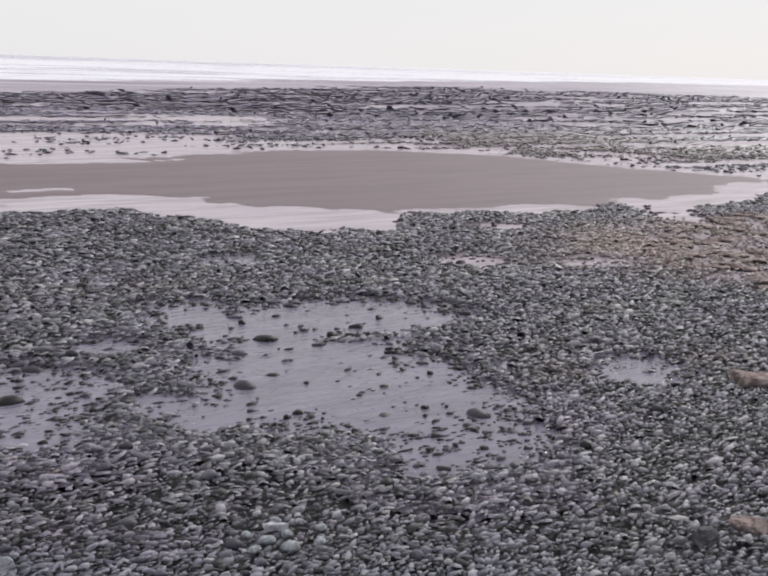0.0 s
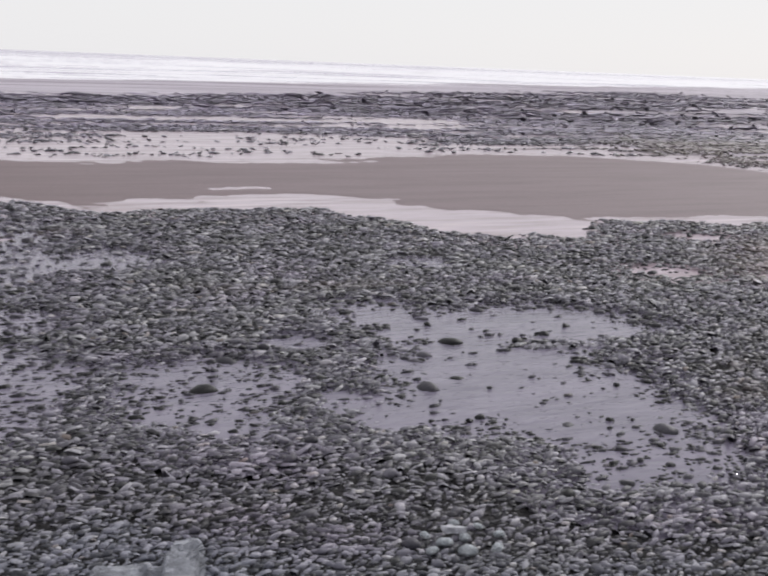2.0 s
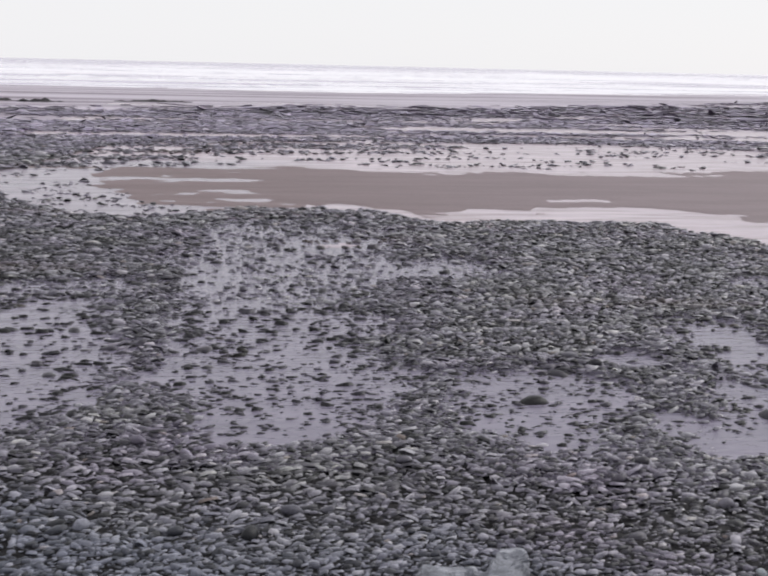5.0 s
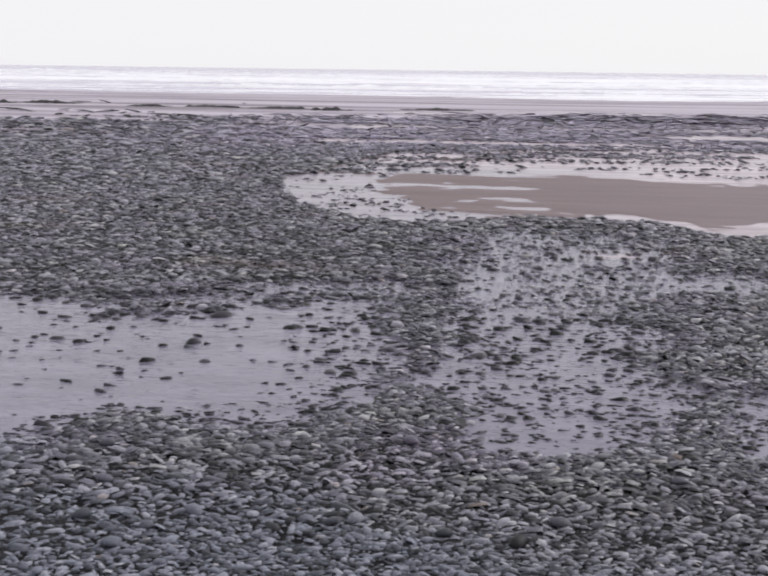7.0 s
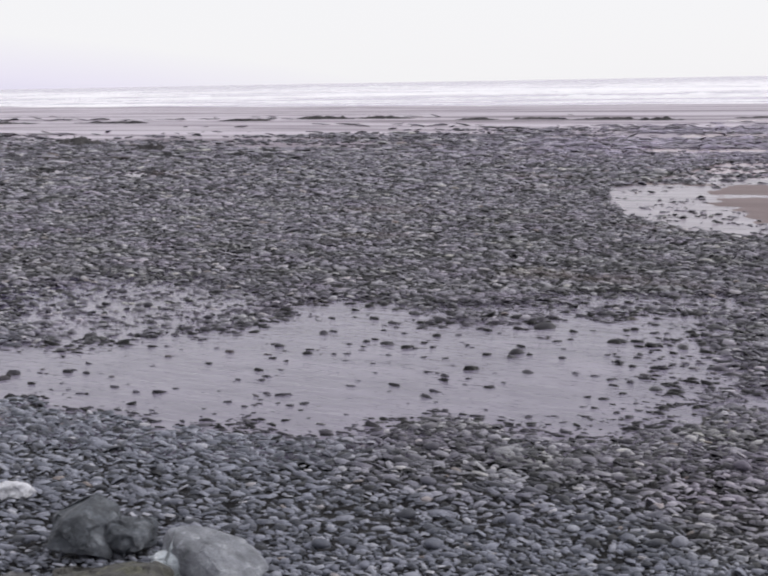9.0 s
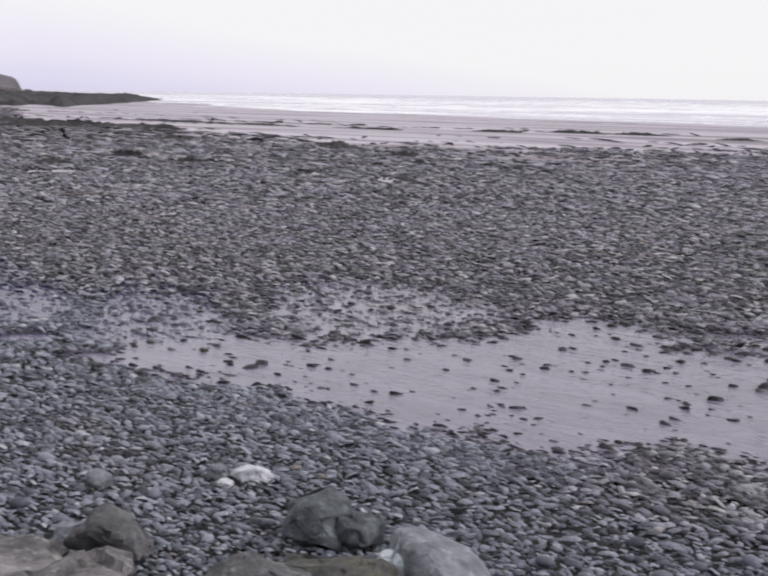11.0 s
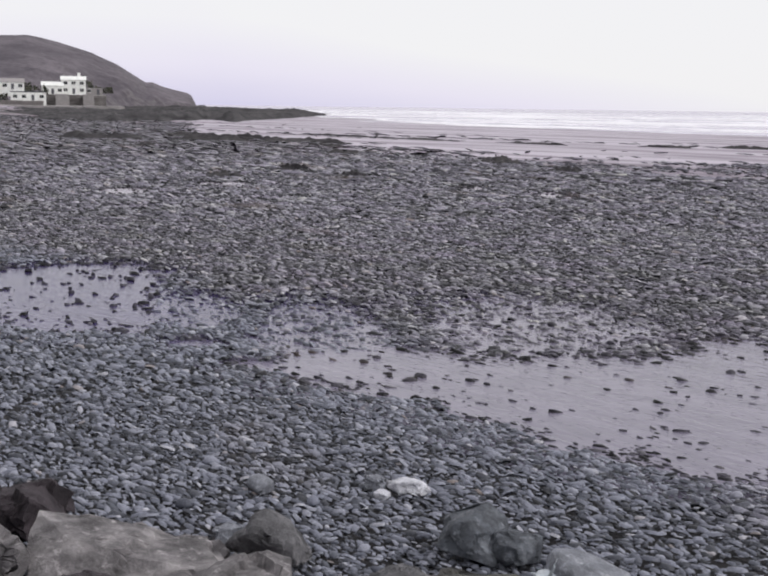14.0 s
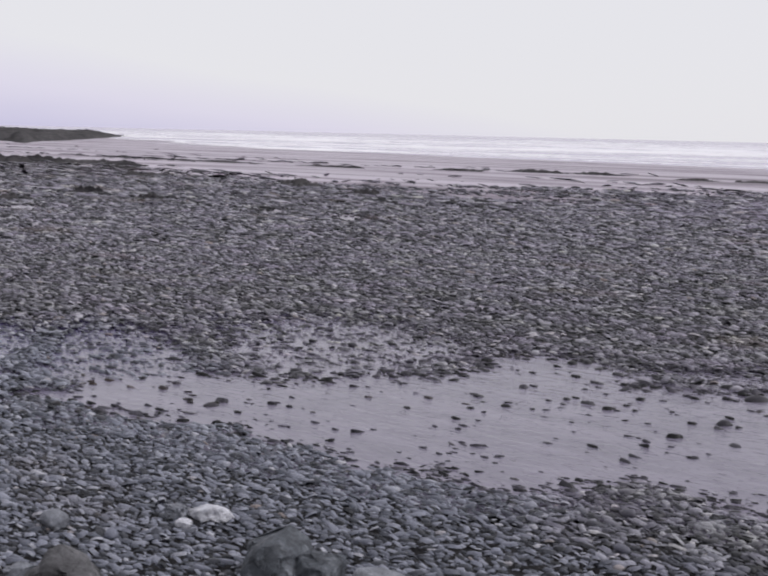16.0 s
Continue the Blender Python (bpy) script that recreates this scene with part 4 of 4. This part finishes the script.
for k, (x, y, s) in enumerate(((8.3, 14.8, 0.42), (6.8, 12.7, 0.42), (7.7, 10.7, 0.26), (9.8, 16.6, 0.3), (4.6, 14.7, 0.34), (8.75, 10.15, 0.34), (3.9, 13.5, 0.42), (-6.95, 12.6, 0.16), (-6.75, 12.7, 0.2), (-6.5, 12.6, 0.14), (-7.15, 12.7, 0.12), (-6.65, 12.4, 0.18),
                               (-5.0, 18.5, 0.5), (-2.5, 15.0, 0.24), (-11.6, 12.3, 0.26), (7.5, 14.2, 0.34), (7.2, 13.9, 0.26), (7.35, 12.9, 0.26), (7.0, 13.2, 0.2),
                               (-3.6, 17.6, 0.3), (-8.4, 16.6, 0.26), (-9.6, 16.3, 0.26), (-8.0, 15.2, 0.22), (-8.4, 15.2, 0.22), (-4.9, 16.4, 0.3), (-4.4, 15.3, 0.28))):
    stone(x, y, s, k, "dark wet stone standing in a shallow puddle")


def scatter_in_puddles(total):
    rng = np.random.default_rng(77)
    made, k = 0, 100
    while made < total:
        x, y = rng.uniform(-25, 13), rng.uniform(9, 21)
        p = float(pools(np.array([x]), np.array([y]))[0])
        if p > 0.1 and rng.uniform() < 1.25 - p * (1.0 if x > 5 else 1.25 if x < -2.2 else 0.5) + 0.5 * float(fbm(np.array([x * 0.7]), np.array([y * 0.7]), 61)[0]) - 0.35:
            stone(x, y, float(rng.uniform(0.06, 0.16)), k, "small dark wet stone poking out of a puddle")
            made, k = made + 1, k + 1


scatter_in_puddles(270)

# larger stones lying about on the shingle
loose = [rounded_stone(260 + k, M_LOOSE) for k in range(6)]


def loose_stones(total):
    rng = random.Random(41)
    made = 0
    while made < total:
        a, r = radians(rng.uniform(-54, 62)), rng.uniform(7.8, 26)
        x, y = -r * math.sin(a), r * math.cos(a)
        if float(pools(np.array([x]), np.array([y]))[0]) > -0.1:
            continue
        s = rng.uniform(0.11, 0.22)
        ob = new("loose_stone", loose[made % len(loose)])
        ob.matrix_world = pose(x, y, ground_at(x, y) + 0.02, rng.uniform(-12, 12), rng.uniform(-12, 12), rng.uniform(0, 360)) @ Matrix.Diagonal((s, s, s * rng.uniform(0.8, 1.1), 1))
        tagged(ob, "larger rounded stone lying on the cobbles", "stone", "larger stones on the shingle")
        made += 1


loose_stones(130)

# a few pale stones together near the foot of the bank
pale = [rounded_stone(280 + k, M_PEBBLE) for k in range(3)]
for k, (x, y, s) in enumerate(((4.5, 7.95, 0.17), (4.72, 8.0, 0.14), (4.95, 8.15, 0.12), (4.62, 7.75, 0.18), (4.32, 7.85, 0.13), (4.9, 7.72, 0.15), (4.4, 8.15, 0.12), (4.78, 8.3, 0.11), (5.05, 7.95, 0.13))):
    ob = new("rock", pale[k % 3])
    ob.matrix_world = pose(x, y, ground_at(x, y) + 0.035, 8 * (k % 3) - 8, 6, 47 * k) @ Matrix.Diagonal((s, s, s * 0.9, 1))
    tagged(ob, "pale blue-grey stone in a patch of lighter cobbles", "rock", "pale stones")

# single cobbles along the top of the beach, parts of the beach
def single_cobbles(total):
    rng = random.Random(43)
    for k in range(total):
        a, r = radians(rng.uniform(-54, 62)), rng.uniform(7.6, 9.6)
        x, y, s = -r * math.sin(a), r * math.cos(a), rng.uniform(0.075, 0.125)
        ob = new("cobble", loose[k % len(loose)])
        ob.parent = ground
        ob.matrix_world = pose(x, y, ground_at(x, y) + 0.012, rng.uniform(-15, 15), rng.uniform(-15, 15), rng.uniform(0, 360)) @ Matrix.Diagonal((s, s, s * rng.uniform(0.8, 1.1), 1))


single_cobbles(300)

# ---- the sea ----
SEA = -0.42
sx = np.concatenate([np.linspace(-3500, -420, 20, endpoint=False), np.linspace(-420, 320, 200, endpoint=False), np.linspace(320, 3500, 20)])
sy = np.concatenate([np.linspace(150, 520, 150, endpoint=False), np.geomspace(520, 4400, 60)])
SX, SY = np.meshgrid(sx, sy)
swell = 0.10 * fbm(SX * 0.012, SY * 0.07, 51) * smooth(185, 240, SY) + 0.25 * fbm(SX * 0.004, SY * 0.03, 52) * smooth(300, 600, SY)
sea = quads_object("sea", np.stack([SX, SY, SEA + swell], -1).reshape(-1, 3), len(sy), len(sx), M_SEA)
tagged(sea, "grey choppy sea streaked with white foam", "sea", kind="structure")


def breaker(x, y, length, height, seed):
    """A long low ridge of tumbling foam."""
    n, m = 120, 9
    u, v = np.linspace(-1, 1, n), np.linspace(-1, 1, m)
    U, V = np.meshgrid(u, v, indexing="ij")
    X = x + U * length / 2
    bend = 5 * fbm(X * 0.012, X * 0 + seed, 53) + 1.5 * fbm(X * 0.08, X * 0 + seed, 54)
    taper = np.clip(1 - np.abs(U) ** 3, 0, 1) * (0.55 + 0.45 * fbm(X * 0.035, X * 0 + 2 * seed, 55))
    Y = y + sea_bend(X) + bend + V * (3.2 + 2.4 * height) * (0.5 + 0.5 * np.clip(taper, 0, 1))
    Z = SEA - 0.12 + np.clip(taper, 0.02, 2) * height * (1 - V * V) * (1 + 0.5 * fbm(X * 0.5, V * 2 + seed, 56, 3))
    ob = quads_object("breaking_wave", np.stack([X, Y, Z], -1).reshape(-1, 3), n, m, M_FOAM)
    return tagged(ob, "long breaking wave of white foam", "wave", "breaking waves")


rng_sea = random.Random(9)
for row, (y, height) in enumerate(((196, 0.45), (222, 0.85), (262, 1.0), (325, 1.25), (430, 1.6), (600, 2.1))):
    x = -260 - 0.25 * y + rng_sea.uniform(0, 60)
    while x < 120 + 0.35 * y:
        length = rng_sea.uniform(60, 170) * (0.7 + y / 600)
        calm = 0.45 if x > -15 else 1.0
        breaker(x + length / 2, y + rng_sea.uniform(-6, 6), length, height * calm * rng_sea.uniform(0.7, 1.15), row * 7 + len(bpy.data.meshes) % 5)
        x += length + rng_sea.uniform(4, 50) * (0.6 + y / 500)


# ---- the headland, its reef and its houses ----
def polar(az, d):
    return -d * np.sin(np.radians(az)), d * np.cos(np.radians(az))


h_az, h_t = np.concatenate([np.linspace(54.35, 63, 120, endpoint=False), np.linspace(63, 92, 90)]), np.linspace(0, 1, 60)
HA, HT = np.meshgrid(h_az, h_t)
ridge = EYE + 640 * np.tan(np.radians(np.interp(HA, [54.35, 54.55, 54.7, 54.9, 55.4, 56.1, 56.6, 56.95, 57.25, 57.8, 58.3, 58.85, 59.55, 61.1, 62.6, 64.4, 68, 92], [-0.3, 0.1, 0.4, 0.54, 0.66, 0.82, 1.04, 1.02, 1.21, 1.54, 1.86, 2.12, 2.42, 2.9, 3.2, 3.12, 3.4, 3.0])))
front = np.interp(HA, [54.35, 55.5, 57, 60, 66, 92], [610, 575, 530, 480, 452, 420])
deep = front + (640 - front) * np.minimum(HT / 0.7, 1) + np.maximum(HT - 0.7, 0) / 0.3 * 260
climb = np.interp(HT, [0, 0.10, 0.22, 0.45, 0.7, 1.0], [0.0, 0.30, 0.42, 0.74, 1.0, 0.75])
foot_z = 1.6
hx, hy = polar(HA, deep)
crag = fbm(hx * 0.06, hy * 0.06, 71, 5) * np.interp(HT, [0, 0.1, 0.3, 0.7, 1], [0.8, 3.4, 2.2, 0.4, 2])
hz = foot_z + np.maximum(ridge - foot_z, 0.3) * climb + crag * smooth(54.35, 56.5, HA)
hill = quads_object("headland", np.stack([hx, hy, hz], -1).reshape(-1, 3), len(h_t), len(h_az), M_HILL)
tagged(hill, "dark heath-covered headland falling to a low cliff", "hill", kind="structure")

r_az, r_t = np.linspace(46.9, 74, 250), np.linspace(0, 1, 70)
RA, RT = np.meshgrid(r_az, r_t)
near_d = np.interp(RA, [46.9, 48.2, 50.2, 52.4, 53.4, 55, 58, 62, 74], [560, 500, 345, 258, 285, 262, 240, 220, 220]) + 14 * fbm(RA * 1.5, RA * 0, 81)
far_d = np.interp(RA, [46.9, 50, 54, 56, 74], [590, 620, 640, 560, 500])
rd = near_d + (far_d - near_d) * RT
rx, ry = polar(RA, rd)
rim = smooth(0, 0.12, RT) * smooth(1.0, 0.9, RT) * smooth(46.9, 49.5, RA)
rz = -0.7 + rim * (0.9 + np.interp(RA, [46.9, 52, 55, 62, 74], [0.2, 1.6, 2.2, 1.8, 1.6]) * (0.35 + 0.65 * RT) + 0.9 * fbm(rx * 0.06, ry * 0.06, 82) + 0.9 * np.abs(fbm(rx * 0.16, ry * 0.16, 83, 4)))
reef = quads_object("rock_platform", np.stack([rx, ry, rz], -1).reshape(-1, 3), len(r_t), len(r_az), M_REEF)
tagged(reef, "dark craggy rock platform running out from the headland", "rocks", kind="structure")


def box(bm, x0, x1, y0, y1, z0, z1):
    v = [bm.verts.new((x, y, z)) for z in (z0, z1) for x, y in ((x0, y0), (x1, y0), (x1, y1), (x0, y1))]
    for f in ((3, 2, 1, 0), (4, 5, 6, 7), (0, 1, 5, 4), (1, 2, 6, 5), (2, 3, 7, 6), (3, 0, 4, 7)):
        bm.faces.new([v[i] for i in f])
    return bm


def gable(bm, x0, x1, y0, y1, z, rise, over=0.3):
    """A pitched roof with its ridge along x, as a closed prism."""
    ym = (y0 + y1) / 2
    a = [bm.verts.new(p) for p in ((x0 - over, y0 - over, z), (x0 - over, y1 + over, z), (x0 - over, ym, z + rise))]
    b = [bm.verts.new(p) for p in ((x1 + over, y0 - over, z), (x1 + over, y1 + over, z), (x1 + over, ym, z + rise))]
    bm.faces.new(a[::-1])
    bm.faces.new(b)
    for i, j in ((0, 1), (1, 2), (2, 0)):
        bm.faces.new((a[i], a[j], b[j], b[i]))
    return bm


def house(az, d, z, width, depth, height, roof, label, windows=3, floors=2, chimney=True, wall=M_WHITE, roof_mat=None, base=2.5):
    """A house that faces the beach (its -y side), on a plinth."""
    x, y = polar(az, d)
    ob = new("house")
    ob.matrix_world = pose(float(x), float(y), z, 0, 0, az)
    tagged(ob, label, "house", "houses under the headland")
    w, q = width / 2, depth
    part("wall", box(bmesh.new(), -w, w, 0, q, -base, height), wall, ob)
    bm = bmesh.new()
    if roof > 0:
        gable(bm, -w, w, 0, q, height + 0.01, roof)
    else:
        box(bm, -w - 0.2, w + 0.2, -0.2, q + 0.2, height + 0.01, height + 0.35)
    part("roof", bm, roof_mat or M_SLATE, ob)
    if chimney:
        part("chimney", box(bmesh.new(), w * 0.35, w * 0.35 + 1.1, q * 0.4, q * 0.4 + 0.8, height + roof * 0.4, height + roof + 1.3), M_WHITE, ob)
    step = width / windows
    for f in range(floors):
        z0 = 0.9 + f * height / floors
        for i in range(windows):
            xc = -w + step * (i + 0.5)
            if f == 0 and i == windows // 2:
                part("door", box(bmesh.new(), xc - 0.5, xc + 0.5, -0.06, 0.1, 0.0, 2.1), M_SLATE, ob)
                continue
            win = part("window", box(bmesh.new(), xc - 0.75, xc + 0.75, -0.04, 0.1, z0, z0 + 1.2), M_GLASS, ob)
            bm = bmesh.new()
            for a, b, c, e in ((-0.83, -0.72, -0.08, 1.28), (0.72, 0.83, -0.08, 1.28), (-0.72, 0.72, 1.17, 1.28), (-0.72, 0.72, -0.1, 0.0), (-0.04, 0.04, 0.0, 1.17)):
                box(bm, xc + a, xc + b, -0.1, 0.08, z0 + c, z0 + e)
            part("frame", bm, M_WHITE, win)
    return ob


house(60.45, 452, 7.4, 9.2, 8, 5.4, 1.5, "tall white plastered house with a chimney on a stone terrace", 3, 2, roof_mat=M_WHITE)
house(61.45, 450, 7.2, 8.0, 7, 3.2, 1.6, "low white wing house beside a taller one", 3, 1, False, roof_mat=M_WHITE)
house(59.5, 455, 7.2, 7.0, 6, 2.2, 0, "low flat-roofed pale outbuilding beside a white house", 2, 1, False, M_GREYWALL, M_GREYWALL)
house(64.3, 448, 5.6, 8.5, 7, 4.6, 1.9, "white house with a slate roof above the beach", 3, 2)
house(63.5, 440, 8.6, 11, 7, 2.6, 1.6, "long white bungalow with a pale roof", 4, 1, False, roof_mat=M_GREYWALL)
house(62.6, 432, 4.6, 12.5, 6, 3.0, 0, "long low white building above the beach", 4, 1, False)
house(65.3, 446, 8.4, 9, 7, 4.2, 1.8, "white house with a grey roof at the end of a row", 3, 2)


def terrace(az0, az1, d, z0, z1, mat, label, name="garden_wall"):
    x, y = polar((az0 + az1) / 2, d)
    half = d * math.radians(abs(az1 - az0)) / 2
    bm = box(bmesh.new(), -half, half, 0, 14, z0, z1)
    bmesh.ops.subdivide_edges(bm, edges=bm.edges[:], cuts=6, use_grid_fill=True)
    for v in bm.verts:
        v.co += Vector((0, 1, 1)) * noise.noise(v.co * 0.6) * 0.35
    ob = part(name, bm, mat, None)
    ob.matrix_world = pose(float(x), float(y), 0, 0, 0, (az0 + az1) / 2)
    return tagged(ob, label, "wall", "walls below the houses")


terrace(58.9, 62.1, 440, 0.5, 6.9, M_CLIFF, "brown stone terrace wall carrying a white house")
terrace(61.9, 66.5, 428, 0.5, 4.5, M_CLIFF, "brown stone wall above the beach")
terrace(58.0, 68.0, 410, 0.2, 2.9, M_GREYWALL, "pale low promenade wall behind the beach")
for az, w in ((61.0, 5.0), (59.75, 4.0)):
    x, y = polar(az, 437)
    ob = part("buttress", box(bmesh.new(), -w / 2, w / 2, 0, 4, 1.0, 7.1), M_GREYWALL, None)
    ob.matrix_world = pose(float(x), float(y), 0, 0, 0, az)
    tagged(ob, "pale plastered buttress against a terrace wall", "wall", "walls below the houses")


def shrub(az, d, z, w, h, seed):
    rng = random.Random(seed)
    bm = bmesh.new()
    for _ in range(260):
        a, b, r = rng.uniform(0, 6.3), rng.uniform(0, 1), rng.uniform(0.55, 1) ** 0.5
        c = Vector((math.cos(a) * r * w / 2 * math.sqrt(1 - b * b * 0.8), math.sin(a) * r * w / 2, b * h * (0.7 + 0.3 * noise.noise(Vector((a, b, seed))))))
        s = rng.uniform(0.25, 0.6)
        n = Vector((rng.gauss(0, 1), rng.gauss(0, 1), rng.gauss(0, 1))).normalized()
        t = n.orthogonal().normalized()
        bm.faces.new([bm.verts.new(c + s * (t * math.cos(k * 2.1) + n.cross(t) * math.sin(k * 2.1))) for k in range(3)])
    x, y = polar(az, d)
    ob = part("shrub", bm, M_SHRUB, None)
    ob.matrix_world = pose(float(x), float(y), z, 0, 0, 0)
    return tagged(ob, "dark wind-cut shrub between white houses", "shrub", "shrubs by the houses")


for k, (az, d, z, w, h) in enumerate(((62.2, 444, 6.5, 9, 5), (62.9, 452, 8, 8, 5), (63.9, 436, 4, 5, 4), (59.0, 462, 8, 7, 3), (65.0, 455, 8, 6, 5), (60.0, 470, 10, 8, 4))):
    shrub(az, d, z, w, h, k)
